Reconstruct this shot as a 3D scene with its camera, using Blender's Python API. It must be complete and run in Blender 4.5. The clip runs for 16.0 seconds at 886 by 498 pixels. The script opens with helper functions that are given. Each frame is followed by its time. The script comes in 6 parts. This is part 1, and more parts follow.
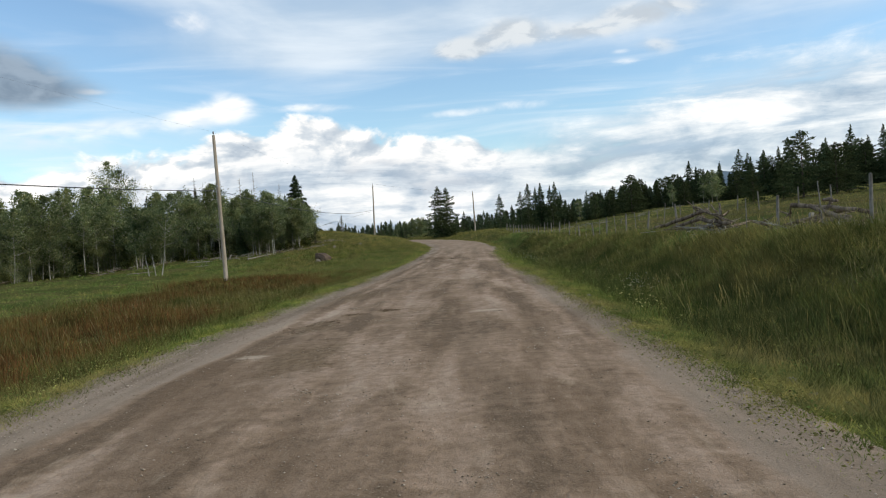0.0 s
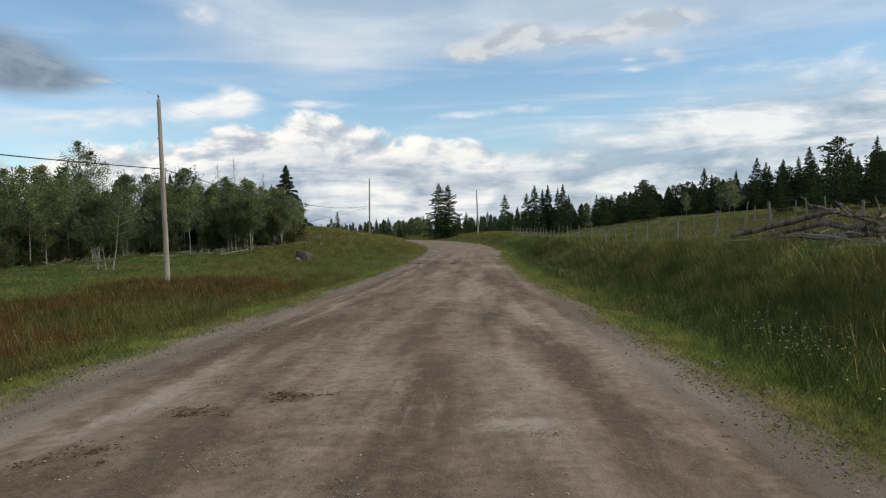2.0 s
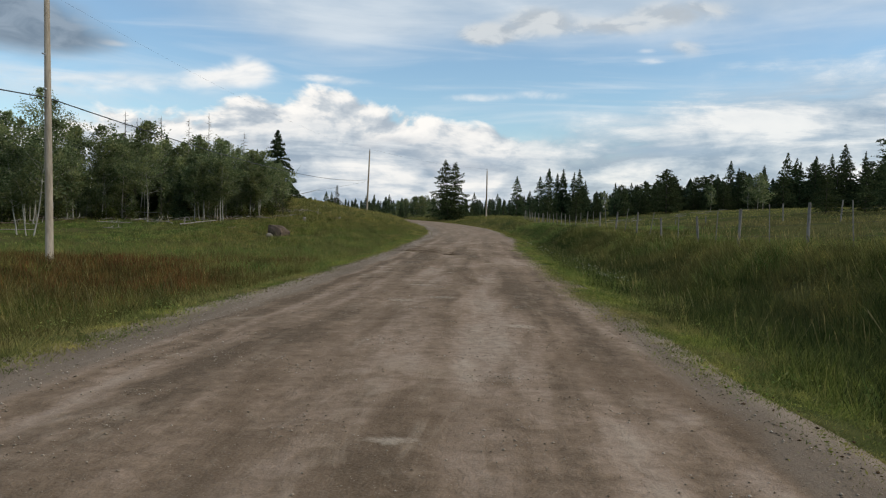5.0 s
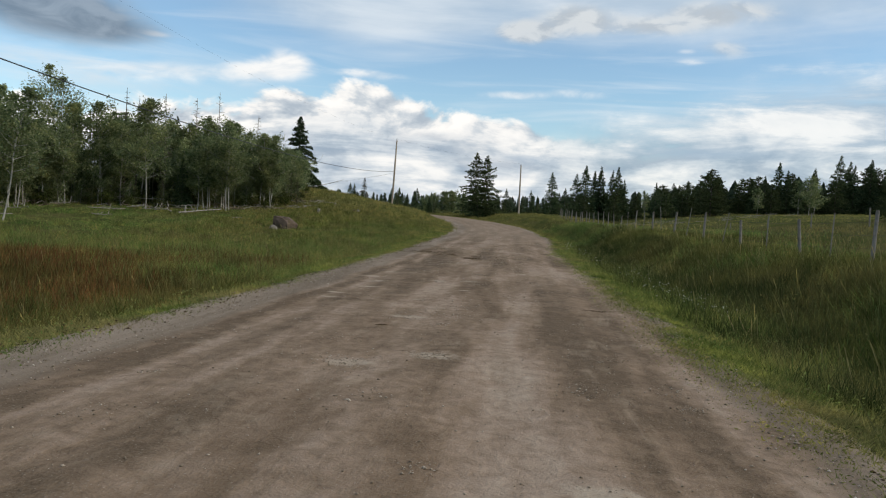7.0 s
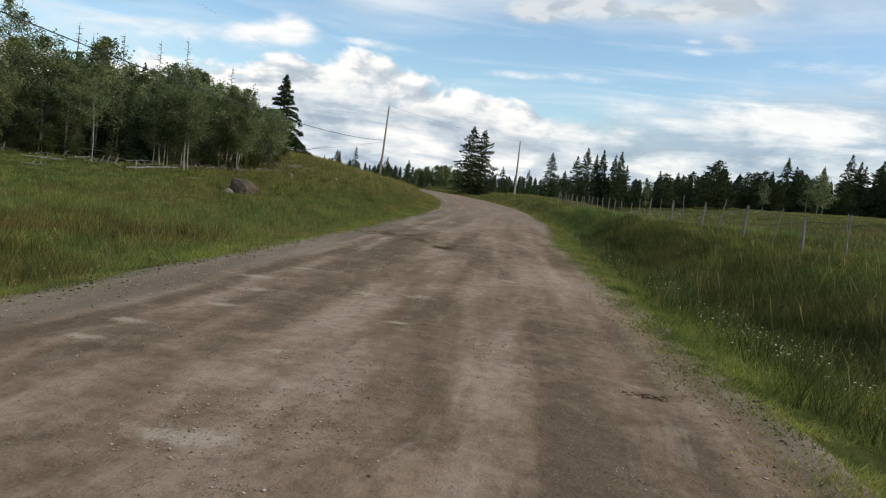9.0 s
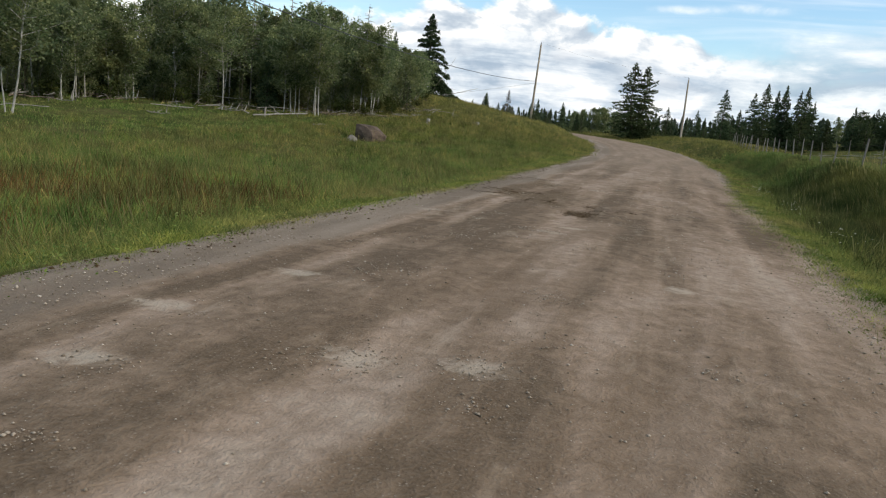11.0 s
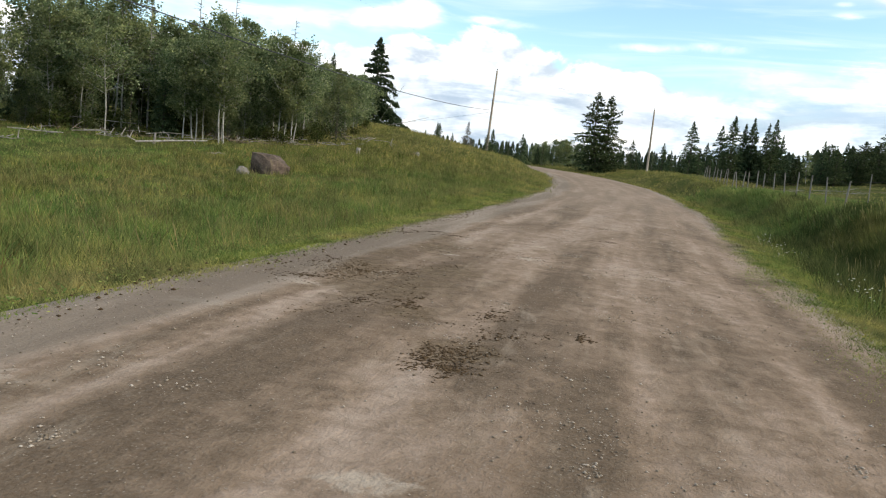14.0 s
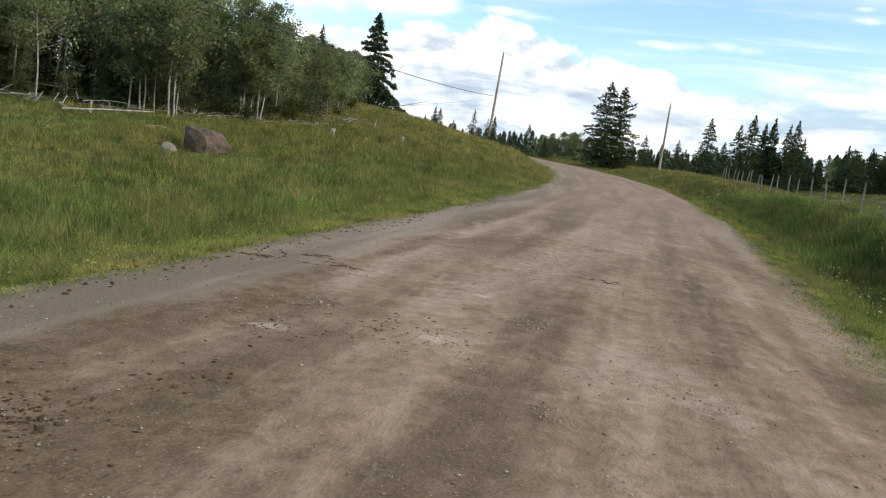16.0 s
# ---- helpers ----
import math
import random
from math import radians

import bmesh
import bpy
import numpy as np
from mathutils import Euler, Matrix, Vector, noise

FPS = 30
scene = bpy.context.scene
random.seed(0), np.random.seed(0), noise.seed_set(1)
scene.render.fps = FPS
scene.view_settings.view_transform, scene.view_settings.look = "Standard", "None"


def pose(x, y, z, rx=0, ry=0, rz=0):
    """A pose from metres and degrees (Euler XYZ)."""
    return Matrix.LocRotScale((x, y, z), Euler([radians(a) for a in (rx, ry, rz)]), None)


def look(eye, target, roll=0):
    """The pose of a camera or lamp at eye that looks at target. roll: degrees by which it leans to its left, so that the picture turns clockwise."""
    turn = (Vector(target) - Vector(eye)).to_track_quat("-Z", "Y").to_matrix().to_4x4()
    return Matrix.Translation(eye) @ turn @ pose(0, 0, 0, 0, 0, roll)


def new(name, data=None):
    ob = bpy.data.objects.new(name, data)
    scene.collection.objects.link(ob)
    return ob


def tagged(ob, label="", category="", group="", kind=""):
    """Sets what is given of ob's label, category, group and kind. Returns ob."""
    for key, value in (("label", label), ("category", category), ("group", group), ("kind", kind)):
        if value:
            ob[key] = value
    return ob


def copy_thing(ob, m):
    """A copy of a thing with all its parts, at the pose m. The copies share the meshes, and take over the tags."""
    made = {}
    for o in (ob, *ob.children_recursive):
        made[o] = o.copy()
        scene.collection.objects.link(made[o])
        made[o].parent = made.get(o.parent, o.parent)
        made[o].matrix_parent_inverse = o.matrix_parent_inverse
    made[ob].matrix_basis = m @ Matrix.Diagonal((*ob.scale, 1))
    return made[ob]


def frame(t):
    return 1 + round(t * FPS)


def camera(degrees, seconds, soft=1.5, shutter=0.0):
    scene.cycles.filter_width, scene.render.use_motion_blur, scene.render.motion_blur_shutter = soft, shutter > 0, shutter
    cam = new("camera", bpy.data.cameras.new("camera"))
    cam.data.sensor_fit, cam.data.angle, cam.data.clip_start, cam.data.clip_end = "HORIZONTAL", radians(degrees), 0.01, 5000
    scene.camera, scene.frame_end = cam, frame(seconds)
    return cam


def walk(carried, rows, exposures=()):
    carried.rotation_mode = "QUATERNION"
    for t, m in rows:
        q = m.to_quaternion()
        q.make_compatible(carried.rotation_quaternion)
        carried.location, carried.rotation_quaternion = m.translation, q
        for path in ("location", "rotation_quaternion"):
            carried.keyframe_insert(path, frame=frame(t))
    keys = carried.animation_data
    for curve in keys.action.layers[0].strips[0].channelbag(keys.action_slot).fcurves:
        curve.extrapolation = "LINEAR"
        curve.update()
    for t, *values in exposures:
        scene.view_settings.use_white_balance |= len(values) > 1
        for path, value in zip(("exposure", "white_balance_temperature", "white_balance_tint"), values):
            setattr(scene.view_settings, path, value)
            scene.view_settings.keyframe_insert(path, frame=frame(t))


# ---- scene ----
cam = camera(61.2, 16.0, soft=1.15)
METRES, EYE, TILT, LEAN, TURN = 52.0, 1.65, -1.0, 3.5, 0.0
ROWS = [
    (0.0, 0.0, 0.0, 0.0, -0.0, 0.0, 0.0),
    (0.5, 0.0008, 0.0426, 0.0005, 0.94, 0.06, 0.27),
    (1.0, 0.0026, 0.0883, 0.0012, 0.61, -0.32, -0.71),
    (1.5, 0.0033, 0.1328, 0.0015, 0.05, -0.17, -1.33),
    (2.0, 0.0046, 0.1773, 0.0018, 0.08, 0.1, -2.19),
    (2.5, 0.0058, 0.2172, 0.0027, 0.92, -1.01, -3.0),
    (3.0, 0.0065, 0.2579, 0.0032, 0.98, -0.78, -3.37),
    (3.5, 0.007, 0.2985, 0.0034, 1.93, -1.26, -4.27),
    (4.0, 0.0078, 0.3307, 0.0038, 1.15, -1.44, -4.58),
    (6.5, 0.0135, 0.481, 0.0053, 1.43, -1.18, -6.67),
    (7.0, 0.0153, 0.5132, 0.0059, 2.95, -1.82, -7.02),
    (7.5, 0.0172, 0.5445, 0.0064, 3.49, -2.4, -7.56),
    (8.0, 0.0193, 0.5736, 0.007, 3.35, -2.77, -8.63),
    (8.5, 0.0214, 0.6051, 0.0077, 3.19, -3.3, -9.35),
    (9.0, 0.0231, 0.6357, 0.0083, 2.62, -3.59, -10.59),
    (11.5, 0.0253, 0.7658, 0.01, 15.97, -10.37, -9.37),
    (12.0, 0.0253, 0.7918, 0.0104, 12.67, -9.32, -9.91),
    (12.5, 0.0258, 0.8174, 0.011, 12.45, -8.93, -10.68),
    (13.0, 0.026, 0.8415, 0.0112, 13.1, -8.79, -10.43),
    (13.5, 0.026, 0.8672, 0.0118, 12.64, -6.28, -9.31),
    (14.0, 0.0261, 0.8929, 0.0122, 12.2, -6.86, -9.9),
    (14.5, 0.0265, 0.9197, 0.0127, 11.9, -6.52, -10.17),
    (15.0, 0.0269, 0.9447, 0.0134, 10.43, -6.6, -11.3),
    (15.5, 0.0277, 0.9716, 0.0141, 10.98, -6.26, -11.9),
    (16.0, 0.0281, 0.9993, 0.0148, 13.03, -7.86, -12.35),
]
walk(cam, [(t, pose(0, 0, EYE, TILT, LEAN, TURN) @ pose(METRES * x, METRES * y, METRES * z, 90 + pitch, roll, yaw)) for t, x, y, z, yaw, pitch, roll in ROWS],
     exposures=[(0.0, 0.30, 6850, 10), (1.0, 0.16, 6850, 10), (4.0, 0.03, 6850, 10), (6.5, 0.08, 6850, 10), (9.0, 0.20, 6900, 10), (11.5, 0.52, 6780, 10), (12.5, 0.77, 6850, 10), (14.0, 0.77, 6900, 10), (16.0, 0.68, 6900, 10)])



# ---- world, sun ----
def link(nt, a, b):
    nt.links.new(a, b)


def mathn(nt, op, a, b=None, c=None, clamp=False):
    n = nt.nodes.new("ShaderNodeMath")
    n.operation, n.use_clamp = op, clamp
    for i, v in enumerate((a, b, c)):
        if v is None:
            continue
        if isinstance(v, (int, float)):
            n.inputs[i].default_value = v
        else:
            nt.links.new(v, n.inputs[i])
    return n.outputs[0]


def mixn(nt, fac, a, b, blend="MIX"):
    n = nt.nodes.new("ShaderNodeMix")
    n.data_type, n.blend_type = "RGBA", blend
    for sock, v in ((n.inputs[0], fac), (n.inputs[6], a), (n.inputs[7], b)):
        if isinstance(v, (int, float)):
            sock.default_value = v
        elif isinstance(v, tuple):
            sock.default_value = (*v, 1) if len(v) == 3 else v
        else:
            nt.links.new(v, sock)
    return n.outputs[2]


def noisen(nt, vec, scale, detail=4, rough=0.55, distort=0.0):
    n = nt.nodes.new("ShaderNodeTexNoise")
    n.inputs["Scale"].default_value, n.inputs["Detail"].default_value = scale, detail
    n.inputs["Roughness"].default_value, n.inputs["Distortion"].default_value = rough, distort
    if vec is not None:
        nt.links.new(vec, n.inputs["Vector"])
    return n.outputs["Fac"]


def rampn(nt, fac, stops):
    n = nt.nodes.new("ShaderNodeValToRGB")
    e = n.color_ramp.elements
    while len(e) < len(stops):
        e.new(0.5)
    for k, (p, c) in zip(e, stops):
        k.position = p
        k.color = (c, c, c, 1) if isinstance(c, (int, float)) else (*c, 1)
    nt.links.new(fac, n.inputs[0])
    return n.outputs[0]


def smooth(nt, v, lo, hi):
    n = nt.nodes.new("ShaderNodeMapRange")
    n.interpolation_type = "SMOOTHSTEP"
    n.inputs[1].default_value, n.inputs[2].default_value = lo, hi
    nt.links.new(v, n.inputs[0])
    return n.outputs[0]


def scaled(nt, vec, sx, sy, sz, off=(0, 0, 0)):
    n = nt.nodes.new("ShaderNodeMapping")
    n.inputs["Scale"].default_value = (sx, sy, sz)
    n.inputs["Location"].default_value = off
    nt.links.new(vec, n.inputs["Vector"])
    return n.outputs[0]


SUN_AZ, SUN_EL = 98.0, 31.0     # degrees to the right of the road's line, degrees up
world = bpy.data.worlds.new("sky")
scene.world = world
world.use_nodes = True
wt = world.node_tree
wt.nodes.clear()
sky = wt.nodes.new("ShaderNodeTexSky")
sky.sky_type, sky.sun_disc = "NISHITA", False
sky.sun_elevation, sky.sun_rotation = radians(SUN_EL), radians(SUN_AZ)
sky.air_density, sky.dust_density, sky.ozone_density = 1.0, 0.6, 1.5
tex = wt.nodes.new("ShaderNodeTexCoord")
sep = wt.nodes.new("ShaderNodeSeparateXYZ")
link(wt, tex.outputs["Generated"], sep.inputs[0])
dx, dy, dz = sep.outputs
az = mathn(wt, "MULTIPLY", mathn(wt, "ARCTAN2", dx, dy), 57.2958)
el = mathn(wt, "MULTIPLY", mathn(wt, "ARCSINE", dz), 57.2958)
comb2 = wt.nodes.new("ShaderNodeCombineXYZ")
link(wt, az, comb2.inputs[0])
link(wt, el, comb2.inputs[1])
ang = comb2.outputs[0]


def blob(a, e, wa, we):
    """A soft oval of sky round azimuth a and elevation e."""
    p = mathn(wt, "POWER", mathn(wt, "DIVIDE", mathn(wt, "SUBTRACT", az, a), wa), 2.0)
    q = mathn(wt, "POWER", mathn(wt, "DIVIDE", mathn(wt, "SUBTRACT", el, e), we), 2.0)
    return mathn(wt, "EXPONENT", mathn(wt, "MULTIPLY", mathn(wt, "ADD", p, q), -1.0))


def total(*vs):
    out = vs[0]
    for v in vs[1:]:
        out = mathn(wt, "ADD", out, v)
    return out




def noise_ang(sx, sy, ox, oy, detail, rough, distort=0.0):
    return noisen(wt, scaled(wt, ang, sx, sy, 1, (ox, oy, 0)), 1.0, detail, rough, distort)


# height of the cumulus bank's top by azimuth, -45 to 45 degrees
az01 = mathn(wt, "MULTIPLY_ADD", az, 1 / 90.0, 0.5)
TOPS = [(-45, 6.5), (-30, 6.6), (-24, 6.6), (-20.8, 7.6), (-18.5, 7.6), (-15.5, 8.9), (-13.4, 9.2), (-9, 9.0), (-4, 8.6), (1, 7.6), (8, 7.4), (14, 8.4), (21, 10.2), (30, 11.0), (45, 10.0)]
top = mathn(wt, "MULTIPLY", rampn(wt, az01, [((a + 45) / 90.0, h / 20.0) for a, h in TOPS]), 20.0)
puff = noise_ang(0.17, 0.30, 3.1, 0.4, 8, 0.55, 0.25)
puff_up = noise_ang(0.17, 0.30, 2.97, 0.56, 8, 0.55, 0.25)
broad = noise_ang(0.06, 0.17, 8.4, 3.3, 5, 0.5, 0.5)
layer = noise_ang(0.075, 0.42, 2.2, 7.7, 9, 0.63, 0.45)
wisps = noise_ang(0.045, 0.50, 1.3, 5.1, 6, 0.55, 0.9)
rags = noise_ang(0.30, 0.75, 5.7, 2.2, 7, 0.55, 0.7)


def blend(f, a, b):
    return mathn(wt, "ADD", mathn(wt, "MULTIPLY", mathn(wt, "SUBTRACT", 1.0, f), a), mathn(wt, "MULTIPLY", f, b))


# heaped cumulus on the one side, flat layers on the other
flat = smooth(wt, az, 1.0, 11.0)
edge_n = blend(flat, mathn(wt, "MULTIPLY", mathn(wt, "SUBTRACT", puff, 0.5), 3.0), mathn(wt, "ADD", mathn(wt, "MULTIPLY", mathn(wt, "SUBTRACT", layer, 0.5), 3.4), mathn(wt, "MULTIPLY", mathn(wt, "SUBTRACT", puff, 0.5), 1.6)))
depth = mathn(wt, "ADD", mathn(wt, "DIVIDE", mathn(wt, "SUBTRACT", top, el), 2.4), edge_n)
bank_m = blend(flat, smooth(wt, depth, 0.05, 0.42), mathn(wt, "MULTIPLY", smooth(wt, depth, -0.7, 1.2), 0.90))
high = total(mathn(wt, "MULTIPLY", smooth(wt, el, 11.0, 16.0), 0.66), mathn(wt, "MULTIPLY", blob(9, 16.0, 12, 2.0), 0.45), mathn(wt, "MULTIPLY", blob(-8, 13.6, 9, 1.6), 0.35), mathn(wt, "MULTIPLY", blob(27, 9.5, 9, 1.6), 0.45))
high = mathn(wt, "SUBTRACT", high, mathn(wt, "MULTIPLY", blob(-27, 16.3, 7.0, 1.8), 0.8))
sheet = mathn(wt, "ADD", high, mathn(wt, "MULTIPLY", mathn(wt, "SUBTRACT", total(mathn(wt, "MULTIPLY", broad, 0.8), mathn(wt, "MULTIPLY", puff, 0.2)), 0.5), 1.2))
sheet_m = mathn(wt, "MULTIPLY", smooth(wt, sheet, 0.08, 0.95), 0.88)
wisp_m = mathn(wt, "MULTIPLY", mathn(wt, "MULTIPLY", smooth(wt, wisps, 0.46, 0.80), smooth(wt, el, 18.0, 9.0)), 0.55)
blue = mixn(wt, 1.0, sky.outputs[0], (0.122, 0.142, 0.152), "MULTIPLY")
# sunlit rims, pale bodies banded with grey-blue
lit = mathn(wt, "ADD", 0.62, mathn(wt, "MULTIPLY", mathn(wt, "SUBTRACT", puff, puff_up), 3.4))
lit = mathn(wt, "ADD", lit, mathn(wt, "MULTIPLY", mathn(wt, "SUBTRACT", broad, 0.5), 0.7))
rim = rampn(wt, lit, [(0.20, (0.40, 0.48, 0.58)), (0.46, (0.58, 0.645, 0.72)), (0.66, (0.84, 0.86, 0.885)), (0.86, (0.95, 0.955, 0.96))])
body = rampn(wt, total(layer, mathn(wt, "MULTIPLY", mathn(wt, "SUBTRACT", puff, 0.5), 0.6)), [(0.39, (0.28, 0.375, 0.50)), (0.46, (0.43, 0.525, 0.635)), (0.53, (0.60, 0.67, 0.75)), (0.63, (0.86, 0.885, 0.91))])
shade = mixn(wt, blend(flat, mathn(wt, "MULTIPLY", smooth(wt, depth, 0.6, 1.8), 0.80), 0.85), rim, body)
slab = mathn(wt, "MULTIPLY", total(blob(15.5, 5.5, 4.5, 0.40), mathn(wt, "MULTIPLY", blob(25.5, 6.4, 2.6, 0.30), 0.8), mathn(wt, "MULTIPLY", blob(3.5, 4.6, 3.0, 0.30), 0.6), mathn(wt, "MULTIPLY", blob(9, 6.6, 3.0, 0.25), 0.6)), smooth(wt, layer, 0.62, 0.40))
shade = mixn(wt, mathn(wt, "MULTIPLY", slab, 0.95), shade, (0.33, 0.44, 0.58))
grey = mixn(wt, smooth(wt, total(mathn(wt, "MULTIPLY", broad, 0.6), mathn(wt, "MULTIPLY", layer, 0.4)), 0.38, 0.64), (0.44, 0.56, 0.70), (0.66, 0.75, 0.85))
# single clouds: azimuth, elevation, half widths, weight
LONE = [(-15.2, 10.3, 1.7, 1.0, 1.5), (-17.6, 9.6, 2.3, 0.75, 1.1), (-22.5, 8.9, 4.5, 0.8, 0.62), (-29, 8.2, 5.0, 0.9, 0.5), (-24.6, 11.3, 1.2, 0.28, 0.7), (-9.2, 10.1, 3.4, 0.40, 0.8), (1.2, 9.2, 2.6, 0.35, 0.75), (6.6, 9.5, 2.8, 0.45, 0.6), (14.6, 11.9, 1.5, 0.28, 0.75), (14.2, 12.6, 0.9, 0.22, 0.7), (-18.0, 16.2, 2.0, 0.9, 0.8)]
lone = total(*[mathn(wt, "MULTIPLY", blob(a, e, wa, we), k) for a, e, wa, we, k in LONE])
tatter = total(mathn(wt, "MULTIPLY", mathn(wt, "SUBTRACT", puff, 0.5), 1.1), mathn(wt, "MULTIPLY", mathn(wt, "SUBTRACT", rags, 0.5), 1.3))
lone_m = mathn(wt, "MULTIPLY", mathn(wt, "MULTIPLY", smooth(wt, mathn(wt, "ADD", lone, tatter), 0.10, 1.35), smooth(wt, lone, 0.05, 0.6)), 0.92)
drift = total(*[mathn(wt, "MULTIPLY", blob(a, e, wa, we), k) for a, e, wa, we, k in [(2.4, 13.8, 2.4, 0.8, 1.1), (6.4, 14.8, 2.8, 1.1, 1.2), (11.4, 14.2, 2.8, 0.7, 0.9), (16.2, 15.1, 4.0, 0.9, 1.0), (16.5, 12.7, 2.4, 0.9, 0.6)]])
drift_m = mathn(wt, "MULTIPLY", smooth(wt, mathn(wt, "ADD", drift, tatter), 0.15, 1.1), smooth(wt, drift, 0.05, 0.6))
col = mixn(wt, wisp_m, blue, (0.82, 0.87, 0.93))
col = mixn(wt, sheet_m, col, grey)
col = mixn(wt, mathn(wt, "MULTIPLY", drift_m, 0.85), col, mixn(wt, smooth(wt, mathn(wt, "ADD", rags, mathn(wt, "MULTIPLY", mathn(wt, "SUBTRACT", puff, puff_up), 1.5)), 0.38, 0.62), (0.44, 0.50, 0.57), (0.64, 0.69, 0.74)))
col = mixn(wt, lone_m, col, mixn(wt, smooth(wt, rags, 0.36, 0.56), (0.76, 0.81, 0.87), (0.93, 0.94, 0.955)))
veil = mathn(wt, "MULTIPLY", blob(-28, 8.4, 9.0, 1.4), mathn(wt, "MULTIPLY", smooth(wt, layer, 0.34, 0.66), 0.75))
col = mixn(wt, veil, col, (0.66, 0.74, 0.82))
# the dark rain cloud with torn edges
gloom = total(mathn(wt, "MULTIPLY", blob(-31.5, 12.2, 5.2, 2.1), 1.8), mathn(wt, "MULTIPLY", blob(-27.0, 11.3, 3.6, 1.0), 0.8))
gloom_m = mathn(wt, "MULTIPLY", smooth(wt, mathn(wt, "ADD", gloom, mathn(wt, "MULTIPLY", tatter, 0.7)), 0.05, 1.45), smooth(wt, gloom, 0.02, 0.7))
col = mixn(wt, mathn(wt, "MULTIPLY", gloom_m, 0.90), col, mixn(wt, smooth(wt, mathn(wt, "ADD", rags, mathn(wt, "MULTIPLY", mathn(wt, "SUBTRACT", el, 11.5), 0.02)), 0.34, 0.66), (0.155, 0.21, 0.285), (0.27, 0.34, 0.43)))
col = mixn(wt, bank_m, col, shade)
# below the horizon: the dull green-brown of far land
col = mixn(wt, smooth(wt, el, 0.0, -1.5), col, (0.07, 0.075, 0.05))
bg = wt.nodes.new("ShaderNodeBackground")
bg.inputs[1].default_value = 1.0
link(wt, col, bg.inputs[0])
wo = wt.nodes.new("ShaderNodeOutputWorld")
link(wt, bg.outputs[0], wo.inputs[0])

sun_data = bpy.data.lights.new("sun", "SUN")
sun_data.energy, sun_data.angle, sun_data.color = 1.9, radians(9), (1.0, 0.92, 0.80)
sun = new("sun", sun_data)
sa, se = radians(SUN_AZ), radians(SUN_EL)
sun.matrix_world = look((60, 40, 60), (60 - math.sin(sa) * math.cos(se) * 10, 40 - math.cos(sa) * math.cos(se) * 10, 60 - math.sin(se) * 10))


# ---- materials ----
def material(name):
    m = bpy.data.materials.new(name)
    m.use_nodes = True
    nt = m.node_tree
    nt.nodes.clear()
    out = nt.nodes.new("ShaderNodeOutputMaterial")
    b = nt.nodes.new("ShaderNodeBsdfPrincipled")
    nt.links.new(b.outputs[0], out.inputs[0])
    return m, nt, b, out


def objc(nt):
    return nt.nodes.new("ShaderNodeTexCoord").outputs["Object"]


def bump(nt, b, h, strength, dist):
    n = nt.nodes.new("ShaderNodeBump")
    n.inputs["Strength"].default_value, n.inputs["Distance"].default_value = strength, dist
    nt.links.new(h, n.inputs["Height"])
    nt.links.new(n.outputs[0], b.inputs["Normal"])


def plain(name, c1, c2, scale=6.0, rough=0.8, metal=0.0, stretch=(1, 1, 1), bumpy=0.3):
    """A worn two-tone surface: broad stains and fine grain."""
    m, nt, b, out = material(name)
    v = scaled(nt, objc(nt), *stretch)
    f = mathn(nt, "ADD", mathn(nt, "MULTIPLY", noisen(nt, v, scale, 5), 0.6), mathn(nt, "MULTIPLY", noisen(nt, v, scale * 7, 4), 0.4))
    link(nt, mixn(nt, smooth(nt, f, 0.35, 0.65), c1, c2), b.inputs["Base Color"])
    b.inputs["Roughness"].default_value, b.inputs["Metallic"].default_value = rough, metal
    b.inputs["Specular IOR Level"].default_value = 0.5 if rough < 0.7 else 0.1
    if bumpy:
        bump(nt, b, f, bumpy, 0.02)
    return m


